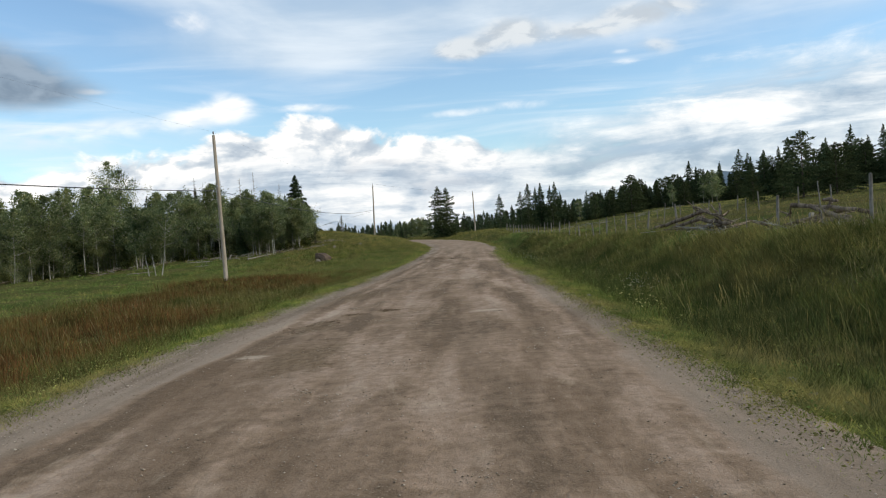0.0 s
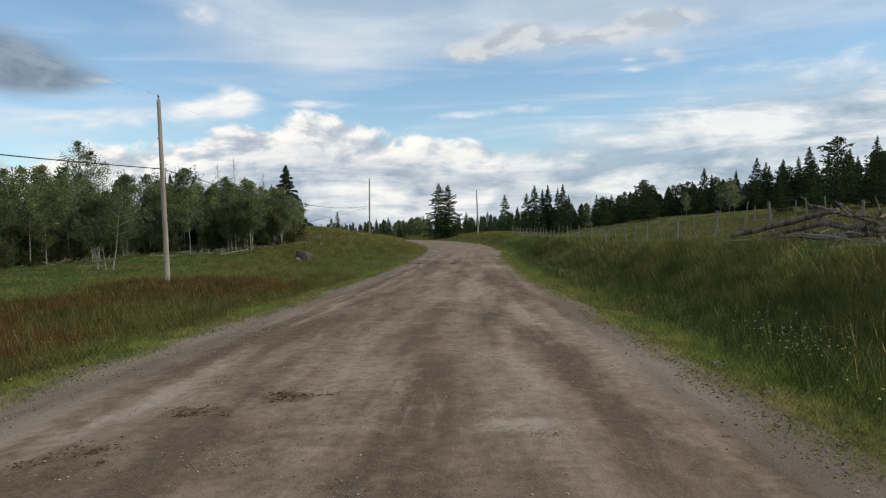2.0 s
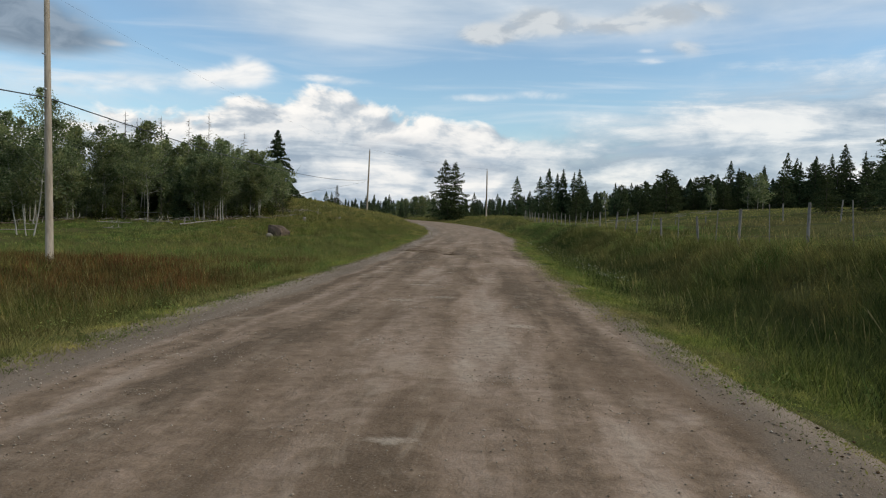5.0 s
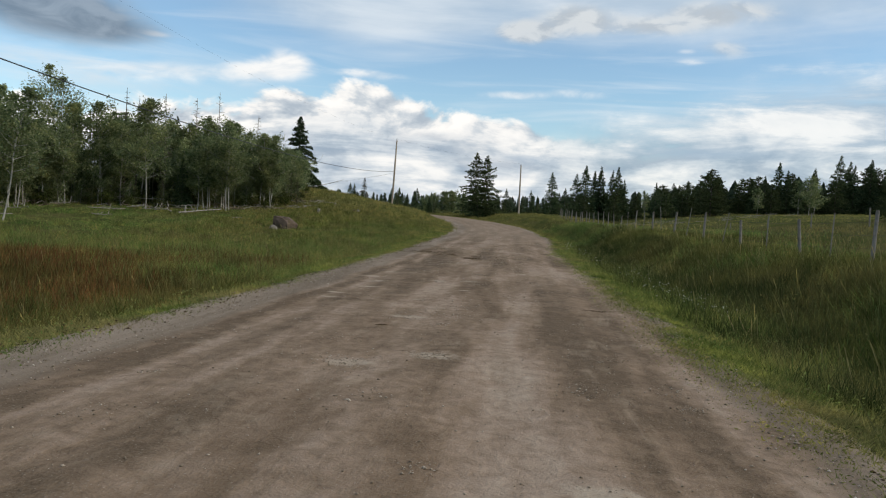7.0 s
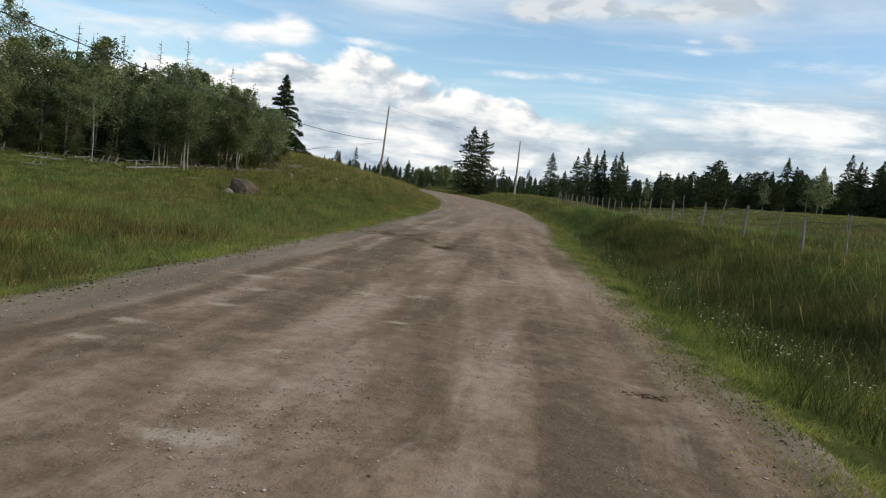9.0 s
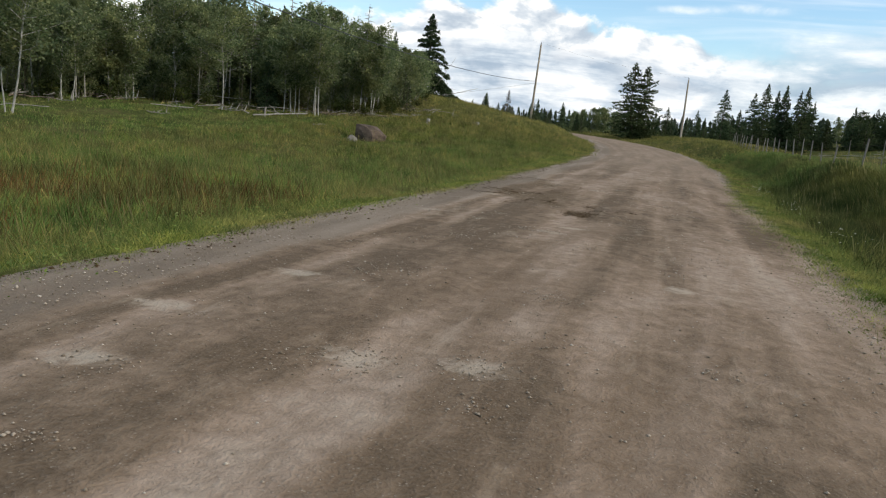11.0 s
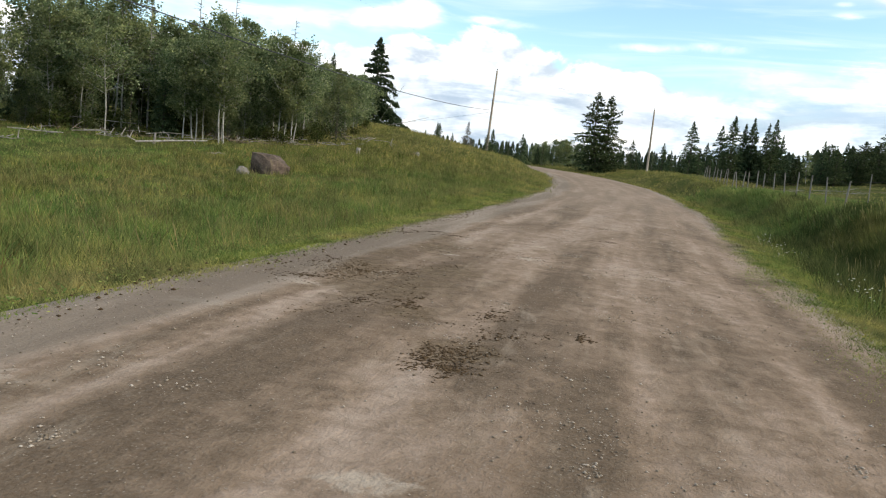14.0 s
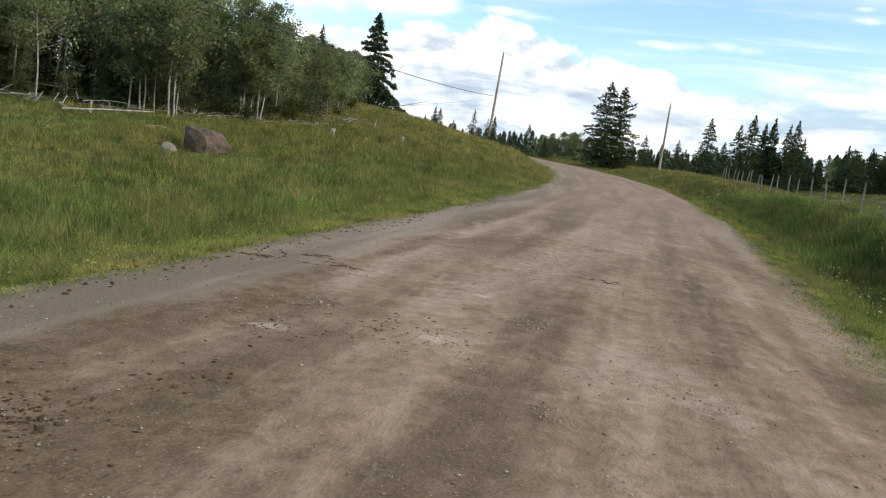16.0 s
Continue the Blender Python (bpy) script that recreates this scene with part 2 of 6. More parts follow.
def blades(name, tones, patch, trans=0.35, up=0.0):
    """Leaf or grass: tones by blade, tinted in broad patches."""
    m, nt, b, out = material(name)
    geo = nt.nodes.new("ShaderNodeNewGeometry")
    r = rampn(nt, geo.outputs["Random Per Island"], [(i / (len(tones) - 1), t) for i, t in enumerate(tones)])
    oi = nt.nodes.new("ShaderNodeObjectInfo")
    f = noisen(nt, geo.outputs["Position"], 0.35, 3)
    c = mixn(nt, smooth(nt, f, 0.40, 0.66), r, mixn(nt, 0.6, r, patch))
    g = noisen(nt, geo.outputs["Position"], 1.1, 4, 0.6)
    c = mixn(nt, 1.0, c, rampn(nt, g, [(0.36, (0.52, 0.60, 0.55)), (0.5, (0.95, 0.95, 0.95)), (0.64, (1.40, 1.30, 1.15))]), "MULTIPLY")
    k = noisen(nt, geo.outputs["Position"], 4.5, 3, 0.6)
    c = mixn(nt, 1.0, c, rampn(nt, k, [(0.36, (0.62, 0.66, 0.62)), (0.5, (0.98, 0.98, 0.98)), (0.64, (1.38, 1.32, 1.2))]), "MULTIPLY")
    tint = mixn(nt, 1.0, c, rampn(nt, oi.outputs["Random"], [(0.0, 0.72), (1.0, 1.12)]), "MULTIPLY")
    link(nt, tint, b.inputs["Base Color"])
    b.inputs["Roughness"].default_value = 0.6
    b.inputs["Specular IOR Level"].default_value = 0.0
    tr = nt.nodes.new("ShaderNodeBsdfTranslucent")
    link(nt, tint, tr.inputs[0])
    if up:
        vm = nt.nodes.new("ShaderNodeMix")
        vm.data_type = "VECTOR"
        vm.inputs[0].default_value = up
        link(nt, geo.outputs["Normal"], vm.inputs[4])
        vm.inputs[5].default_value = (0, 0, 1)
        nm = nt.nodes.new("ShaderNodeVectorMath")
        nm.operation = "NORMALIZE"
        link(nt, vm.outputs[1], nm.inputs[0])
        link(nt, nm.outputs[0], b.inputs["Normal"])
    mx = nt.nodes.new("ShaderNodeMixShader")
    mx.inputs[0].default_value = trans
    link(nt, b.outputs[0], mx.inputs[1])
    link(nt, tr.outputs[0], mx.inputs[2])
    link(nt, mx.outputs[0], out.inputs[0])
    return m


GRASS = blades("grass_green", [(0.058, 0.112, 0.030), (0.104, 0.176, 0.044), (0.158, 0.220, 0.062), (0.250, 0.260, 0.102)], (0.225, 0.208, 0.078), 0.3, 0.45)
OLIVE = blades("grass_olive", [(0.062, 0.078, 0.022), (0.100, 0.114, 0.031), (0.140, 0.144, 0.045), (0.185, 0.168, 0.066)], (0.165, 0.134, 0.054), 0.25, 0.12)
VERGE = blades("grass_verge", [(0.104, 0.140, 0.032), (0.176, 0.208, 0.050), (0.252, 0.252, 0.084)], (0.235, 0.180, 0.090), 0.3, 0.45)
SEDGE = blades("grass_sedge", [(0.072, 0.060, 0.022), (0.170, 0.083, 0.036), (0.230, 0.108, 0.050), (0.155, 0.11, 0.040)], (0.072, 0.082, 0.024), 0.3, 0.3)
# shade of the ditch and lower bank, put into darker blade tones
SHADEGRASS = blades("grass_ditch_shade", [(0.046, 0.068, 0.024), (0.080, 0.100, 0.034), (0.120, 0.132, 0.048)], (0.100, 0.100, 0.042), 0.25, 0.1)
DRY = blades("grass_dry", [(0.145, 0.135, 0.050), (0.200, 0.175, 0.075), (0.27, 0.225, 0.115)], (0.145, 0.142, 0.052), 0.3, 0.35)
KNOLL = blades("grass_knoll", [(0.120, 0.132, 0.036), (0.188, 0.180, 0.055), (0.262, 0.222, 0.084), (0.32, 0.262, 0.122)], (0.140, 0.160, 0.045), 0.3, 0.4)
LEAF = blades("leaf_aspen", [(0.108, 0.148, 0.066), (0.182, 0.230, 0.106), (0.335, 0.370, 0.218)], (0.180, 0.196, 0.086), 0.55, 0.38)
NEEDLE = blades("needle_spruce", [(0.036, 0.060, 0.032), (0.062, 0.094, 0.050), (0.105, 0.138, 0.074)], (0.062, 0.080, 0.036), 0.3)
PINE = blades("needle_pine", [(0.034, 0.050, 0.024), (0.062, 0.084, 0.040), (0.105, 0.125, 0.062)], (0.056, 0.070, 0.030), 0.25)
# needles of the far woods: distance haze mixed in as paler, bluer tones
FARLEAF = blades("needle_far_hazed", [(0.040, 0.060, 0.040), (0.070, 0.095, 0.060), (0.110, 0.130, 0.085)], (0.075, 0.095, 0.065), 0.25)
SHRUB = blades("leaf_shrub", [(0.04, 0.06, 0.018), (0.07, 0.09, 0.028), (0.10, 0.115, 0.04)], (0.08, 0.075, 0.03), 0.35)
BIRCH = plain("bark_aspen", (0.20, 0.19, 0.16), (0.42, 0.405, 0.36), 3.0, 0.85, 0, (1, 1, 0.5))
BARK = plain("bark_dark", (0.045, 0.037, 0.030), (0.11, 0.092, 0.075), 5.0, 0.9, 0, (1, 1, 0.3))
FENCEWOOD = plain("wood_fence", (0.11, 0.100, 0.085), (0.28, 0.258, 0.225), 5.0, 0.9, 0, (1, 1, 0.2))
GREYWOOD = plain("wood_weathered", (0.16, 0.145, 0.122), (0.36, 0.335, 0.295), 5.0, 0.85, 0, (1, 1, 0.2))
POLEWOOD = plain("wood_pole", (0.20, 0.168, 0.125), (0.35, 0.300, 0.235), 4.0, 0.85, 0, (1, 1, 0.12))
LOGWOOD = plain("wood_log", (0.050, 0.036, 0.026), (0.255, 0.200, 0.148), 4.0, 0.95, 0, (1, 1, 0.25), 0.8)
STEEL = plain("steel_galvanised", (0.24, 0.25, 0.26), (0.38, 0.39, 0.40), 20.0, 0.5, 0.8, bumpy=0)
RUSTY = plain("wire_rusty", (0.06, 0.050, 0.042), (0.12, 0.10, 0.085), 20.0, 0.8, 0, bumpy=0)
CABLE = plain("cable_black", (0.018, 0.018, 0.02), (0.03, 0.03, 0.032), 30.0, 0.6, 0, bumpy=0)
GLASSY = plain("insulator_glaze", (0.12, 0.12, 0.13), (0.2, 0.2, 0.2), 30.0, 0.25, 0, bumpy=0)
ROCK = plain("rock_granite", (0.052, 0.040, 0.030), (0.165, 0.120, 0.090), 2.6, 0.9, 0, bumpy=0.9)


def gravel_material():
    m, nt, b, out = material("gravel_mixed")
    geo = nt.nodes.new("ShaderNodeNewGeometry")
    link(nt, rampn(nt, geo.outputs["Random Per Island"], [(0.0, (0.13, 0.10, 0.07)), (0.45, (0.28, 0.225, 0.165)), (0.85, (0.38, 0.315, 0.245)), (1.0, (0.50, 0.43, 0.35))]), b.inputs["Base Color"])
    b.inputs["Roughness"].default_value = 0.95
    b.inputs["Specular IOR Level"].default_value = 0.08
    return m


GRAVEL = gravel_material()
STONE = plain("stone_grey", (0.11, 0.095, 0.08), (0.27, 0.24, 0.205), 9.0, 0.9, 0)
DUNG = plain("dung_brown", (0.046, 0.028, 0.014), (0.110, 0.070, 0.036), 12.0, 0.9, 0)
PETAL = plain("petal_white", (0.60, 0.56, 0.42), (0.80, 0.76, 0.62), 12.0, 0.7, 0, bumpy=0)
YELLOW = plain("petal_yellow", (0.62, 0.52, 0.16), (0.78, 0.70, 0.34), 12.0, 0.7, 0, bumpy=0)


def ground_material():
    m, nt, b, out = material("meadow_ground")
    p = objc(nt)
    f = noisen(nt, p, 0.25, 6)
    g = noisen(nt, p, 3.0, 6)
    c = mixn(nt, smooth(nt, f, 0.38, 0.62), (0.055, 0.068, 0.021), (0.095, 0.090, 0.035))
    c = mixn(nt, mathn(nt, "MULTIPLY", smooth(nt, g, 0.45, 0.7), 0.6), c, (0.046, 0.044, 0.020))
    link(nt, c, b.inputs["Base Color"])
    b.inputs["Roughness"].default_value = 0.95
    b.inputs["Specular IOR Level"].default_value = 0.0
    bump(nt, b, g, 0.7, 0.06)
    return m


def road_material():
    """Graded dirt and gravel: long wheel streaks, washed pale silt, dark damp soil, grey gravel shoulders."""
    m, nt, b, out = material("road_gravel")
    uv = nt.nodes.new("ShaderNodeUVMap")
    uv.uv_map = "lane"
    v = uv.outputs[0]
    se_ = nt.nodes.new("ShaderNodeSeparateXYZ")
    link(nt, v, se_.inputs[0])
    s = mathn(nt, "ABSOLUTE", se_.outputs[0])
    streak = noisen(nt, scaled(nt, v, 1.3, 0.10, 1), 1.0, 5, 0.55, 0.4)
    patch = noisen(nt, scaled(nt, v, 0.75, 0.20, 1, (4, 9, 0)), 1.0, 6, 0.58, 0.6)
    wash = noisen(nt, scaled(nt, v, 1.5, 1.7, 1, (2, 1, 0)), 1.0, 6, 0.60, 0.8)
    grit = noisen(nt, v, 45.0, 3, 0.6)
    vor = nt.nodes.new("ShaderNodeTexVoronoi")
    vor.inputs["Scale"].default_value = 34.0
    link(nt, v, vor.inputs["Vector"])
    ridge = noisen(nt, scaled(nt, v, 0.9, 2.9, 1, (7, 3, 0)), 1.0, 5, 0.60, 0.9)
    fine = noisen(nt, scaled(nt, v, 4.5, 3.0, 1, (1, 6, 0)), 1.0, 6, 0.65, 0.6)
    a = total_n(nt, [(streak, 0.38), (patch, 0.32), (wash, 0.11), (ridge, 0.05), (fine, 0.12)])
    # worn lanes across the road: pale ridges, dark damp wheel tracks
    wander = noisen(nt, scaled(nt, v, 0.25, 0.22, 1, (5, 1, 0)), 1.0, 4, 0.6)
    lane = rampn(nt, mathn(nt, "MULTIPLY_ADD", total_n(nt, [(se_.outputs[0], 1.0), (mathn(nt, "SUBTRACT", wander, 0.5), 0.7), (mathn(nt, "SUBTRACT", fine, 0.5), 0.25)]), 0.125, 0.5), [(0.17, 0.56), (0.197, 0.50), (0.218, 0.08), (0.238, 0.20), (0.256, 0.70), (0.278, 0.45), (0.31, 0.24), (0.38, 0.32), (0.44, 0.56), (0.50, 0.50), (0.56, 0.42), (0.62, 0.57), (0.69, 0.40), (0.76, 0.54), (0.81, 0.24), (0.86, 0.50)])
    a = mathn(nt, "ADD", mathn(nt, "MULTIPLY_ADD", mathn(nt, "SUBTRACT", a, 0.5), 1.95, 0.475), mathn(nt, "MULTIPLY", mathn(nt, "SUBTRACT", lane, 0.5), 0.32))
    c = rampn(nt, a, [(0.32, (0.118, 0.080, 0.050)), (0.43, (0.205, 0.140, 0.092)), (0.50, (0.266, 0.188, 0.132)), (0.58, (0.314, 0.230, 0.168)), (0.70, (0.37, 0.288, 0.216))])
    crumb = noisen(nt, scaled(nt, v, 1, 0.85, 1), 8.0, 7, 0.70, 0.4)
    c = mixn(nt, 1.0, c, rampn(nt, crumb, [(0.36, (0.78, 0.765, 0.75)), (0.50, (1.0, 1.0, 1.0)), (0.64, (1.20, 1.21, 1.22))]), "MULTIPLY")
    damp = smooth(nt, noisen(nt, scaled(nt, v, 0.85, 0.13, 1, (3, 2, 0)), 1.0, 7, 0.6, 1.2), 0.50, 0.64)
    c = mixn(nt, mathn(nt, "MULTIPLY", damp, 0.45), c, (0.134, 0.086, 0.051))
    pale = smooth(nt, mathn(nt, "ADD", mathn(nt, "MULTIPLY", noisen(nt, scaled(nt, v, 1.7, 0.34, 1, (6, 4, 0)), 1.0, 8, 0.66, 1.4), 0.7), mathn(nt, "MULTIPLY", wash, 0.3)), 0.53, 0.67)
    c = mixn(nt, mathn(nt, "MULTIPLY", pale, 0.42), c, (0.40, 0.310, 0.225))
    # trampled mud and dung stains: across, along, half widths
    stain = None
    for s0, y0, ws, wy in [(-2.3, 54.4, 0.85, 1.1), (-1.6, 53.6, 0.8, 1.0), (-0.40, 51.45, 0.42, 0.40), (-2.5, 58.5, 0.45, 1.2), (-1.3, 55.0, 0.5, 0.8), (-2.6, 56.0, 0.5, 0.6), (-0.40, 51.35, 0.30, 0.30), (-1.0, 52.4, 0.35, 0.35), (-2.0, 57.2, 0.5, 0.9), (-0.55, 16.1, 0.30, 0.25), (-1.2, 15.6, 0.3, 0.3), (-1.7, 13.8, 0.5, 0.8), (-1.1, 10.2, 0.6, 1.6), (-1.9, 21.0, 0.7, 1.8)]:
        p = mathn(nt, "POWER", mathn(nt, "MULTIPLY", mathn(nt, "SUBTRACT", se_.outputs[0], s0), 1 / ws), 2.0)
        q = mathn(nt, "POWER", mathn(nt, "MULTIPLY", mathn(nt, "SUBTRACT", se_.outputs[1], y0), 1 / wy), 2.0)
        g = mathn(nt, "EXPONENT", mathn(nt, "MULTIPLY", mathn(nt, "ADD", p, q), -1.0))
        stain = g if stain is None else mathn(nt, "MAXIMUM", stain, g)
    stain = smooth(nt, mathn(nt, "ADD", stain, mathn(nt, "MULTIPLY", mathn(nt, "SUBTRACT", noisen(nt, v, 3.2, 6, 0.65, 0.6), 0.5), 1.5)), 0.32, 0.80)
    c = mixn(nt, mathn(nt, "MULTIPLY", stain, 0.78), c, mixn(nt, smooth(nt, crumb, 0.4, 0.6), (0.088, 0.056, 0.029), (0.148, 0.102, 0.058)))
    # pale crusts left by dried puddles
    crust = None
    for s0, y0, ws, wy in [(-1.74, 41.6, 0.24, 0.17), (-1.66, 40.4, 0.26, 0.14), (-1.99, 39.2, 0.24, 0.14), (-1.89, 38.4, 0.22, 0.14), (-0.56, 38.7, 0.14, 0.12), (0.08, 40.5, 0.16, 0.10), (-1.84, 44.1, 0.26, 0.16), (-2.03, 42.65, 0.3, 0.14), (-0.56, 42.3, 0.24, 0.20), (0.07, 42.45, 0.24, 0.18), (-0.35, 36.7, 0.34, 0.20), (0.3, 33.9, 0.32, 0.24), (-0.4, 33.4, 0.3, 0.2), (0.58, 24.9, 0.22, 0.10), (-0.23, 49.2, 0.26, 0.14), (-0.48, 48.45, 0.24, 0.18), (-0.69, 58.8, 0.16, 0.16), (-1.65, 56.5, 0.2, 0.10), (-0.64, 57.0, 0.2, 0.2), (-2.5, 49.6, 0.3, 0.2), (-2.6, 51.8, 0.35, 0.18), (-2.4, 53.2, 0.3, 0.16), (1.2, 45.8, 0.2, 0.2), (1.6, 30.5, 0.3, 0.2), (1.5, 15.0, 0.4, 0.3), (-1.9, 10.5, 0.3, 0.3)]:
        p = mathn(nt, "POWER", mathn(nt, "MULTIPLY", mathn(nt, "SUBTRACT", se_.outputs[0], s0), 1 / ws), 2.0)
        q = mathn(nt, "POWER", mathn(nt, "MULTIPLY", mathn(nt, "SUBTRACT", se_.outputs[1], y0), 1 / wy), 2.0)
        g = mathn(nt, "EXPONENT", mathn(nt, "MULTIPLY", mathn(nt, "ADD", p, q), -1.0))
        crust = g if crust is None else mathn(nt, "MAXIMUM", crust, g)
    crust = smooth(nt, mathn(nt, "ADD", crust, mathn(nt, "MULTIPLY", mathn(nt, "SUBTRACT", noisen(nt, v, 7.0, 6, 0.75, 0.5), 0.5), 2.2)), 0.35, 1.05)
    c = mixn(nt, mathn(nt, "MULTIPLY", crust, 0.72), c, (0.43, 0.352, 0.268))
    # smoother, less trodden towards the bend
    c = mixn(nt, mathn(nt, "MULTIPLY", smooth(nt, se_.outputs[1], 56.0, 84.0), 0.6), c, (0.246, 0.180, 0.128))
    shoulder = smooth(nt, total_n(nt, [(s, 1.0), (mathn(nt, "SUBTRACT", patch, 0.5), 0.9), (mathn(nt, "GREATER_THAN", se_.outputs[0], 0.0), -0.55)]), 2.36, 2.62)
    grey = mixn(nt, smooth(nt, streak, 0.4, 0.6), (0.172, 0.132, 0.097), (0.262, 0.208, 0.157))
    c = mixn(nt, mathn(nt, "MULTIPLY", shoulder, 0.8), c, grey)
    peb = mixn(nt, rampn(nt, noisen(nt, v, 60.0, 2), [(0.35, 0.0), (0.65, 1.0)]), (0.070, 0.052, 0.036), (0.46, 0.39, 0.31))
    c = mixn(nt, mathn(nt, "MULTIPLY", smooth(nt, vor.outputs["Distance"], 0.24, 0.12), 0.42), c, peb)
    c = mixn(nt, mathn(nt, "MULTIPLY", mathn(nt, "SUBTRACT", grit, 0.35, None, True), 0.5), c, (0.33, 0.275, 0.215))
    link(nt, c, b.inputs["Base Color"])
    b.inputs["Roughness"].default_value = 0.95
    b.inputs["Specular IOR Level"].default_value = 0.05
    h = total_n(nt, [(crumb, 0.7), (grit, 0.4), (wash, 0.25), (patch, 0.5), (ridge, 0.10), (fine, 0.6)])
    bump(nt, b, h, 0.7, 0.040)
    return m


def total_n(nt, pairs):
    out = None
    for v, k in pairs:
        w = mathn(nt, "MULTIPLY", v, k)
        out = w if out is None else mathn(nt, "ADD", out, w)
    return out


GROUND, ROADMAT = ground_material(), road_material()


# ---- mesh helpers ----
def np_mesh(name, verts, faces, mats=(), sizes=None):
    """A mesh from an array of corners and an array of equal faces."""
    me = bpy.data.meshes.new(name)
    verts, faces = np.asarray(verts, np.float32), np.asarray(faces, np.int32)
    n, k = faces.shape
    me.vertices.add(len(verts))
    me.vertices.foreach_set("co", verts.ravel())
    me.loops.add(n * k)
    me.loops.foreach_set("vertex_index", faces.ravel())
    me.polygons.add(n)
    me.polygons.foreach_set("loop_start", np.arange(0, n * k, k, dtype=np.int32))
    for m in mats:
        me.materials.append(m)
    me.update(calc_edges=True)
    me.validate()
    return me


def part(name, bm, mat, parent=None, label="", flat=False):
    """Links a bmesh (or a ready mesh) as one object under parent."""
    if isinstance(bm, bpy.types.Mesh):
        me = bm
    else:
        me = bpy.data.meshes.new(name)
        bm.to_mesh(me)
        bm.free()
        if not flat:
            me.polygons.foreach_set("use_smooth", [True] * len(me.polygons))
    if mat is not None and not me.materials:
        me.materials.append(mat)
    ob = new(name, me)
    ob.parent = parent
    if label:
        ob["label"] = label
    return ob


def tube(points, radii, sides=8, bm=None, cap=True):
    """A tapered tube along points."""
    bm = bm or bmesh.new()
    rings = []
    pts = [Vector(p) for p in points]
    for i, p in enumerate(pts):
        d = (pts[min(i + 1, len(pts) - 1)] - pts[max(i - 1, 0)]).normalized()
        u = d.cross(Vector((0.3, 1, 0.11))).normalized()
        w = d.cross(u)
        r = radii[i] if not isinstance(radii, (int, float)) else radii
        rings.append([bm.verts.new(p + (u * math.cos(2 * math.pi * k / sides) + w * math.sin(2 * math.pi * k / sides)) * r) for k in range(sides)])
    for a, b in zip(rings, rings[1:]):
        for k in range(sides):
            bm.faces.new((a[k], a[(k + 1) % sides], b[(k + 1) % sides], b[k]))
    if cap:
        bm.faces.new(rings[0])
        bm.faces.new(rings[-1])
    return bm


# ---- the lie of the land ----
def lerp(v, pairs):
    return np.interp(v, [p[0] for p in pairs], [p[1] for p in pairs])


def step01(v):
    v = np.clip(v, 0, 1)
    return v * v * (3 - 2 * v)


def ripple(x, y, scale, seed):
    """Cheap smooth unevenness, about -1 to 1."""
    r = np.random.RandomState(seed)
    out = 0
    for k in range(6):
        a, f, p = r.uniform(0, math.pi), scale * r.uniform(0.6, 1.9), r.uniform(0, 6.28)
        out = out + np.sin((x * math.cos(a) + y * math.sin(a)) * f + p)
    return out / 3.0


def road_mid(y):
    return lerp(y, [(-300, -14), (-60, -3.2), (-10, -1.5), (8, -0.95), (25, -0.43), (40, 0.42), (50, 0.83), (60, 1.2), (80, 1.95), (92, 1.9), (104, 0.9), (115, -1.2), (125, -4.2), (140, -11), (165, -27), (220, -70), (600, -400)])


def road_half(y):
    return lerp(y, [(-60, 3.7), (8, 3.65), (25, 3.45), (40, 3.15), (60, 3.12), (80, 3.5), (120, 3.3)])


def road_z(y):
    return lerp(y, [(-60, 0.1), (20, 0.10), (35, 0.03), (55, 0.05), (70, 0.10), (85, 0.28), (100, 0.60), (120, 1.05), (150, 1.6), (220, 2.2), (600, 6)])


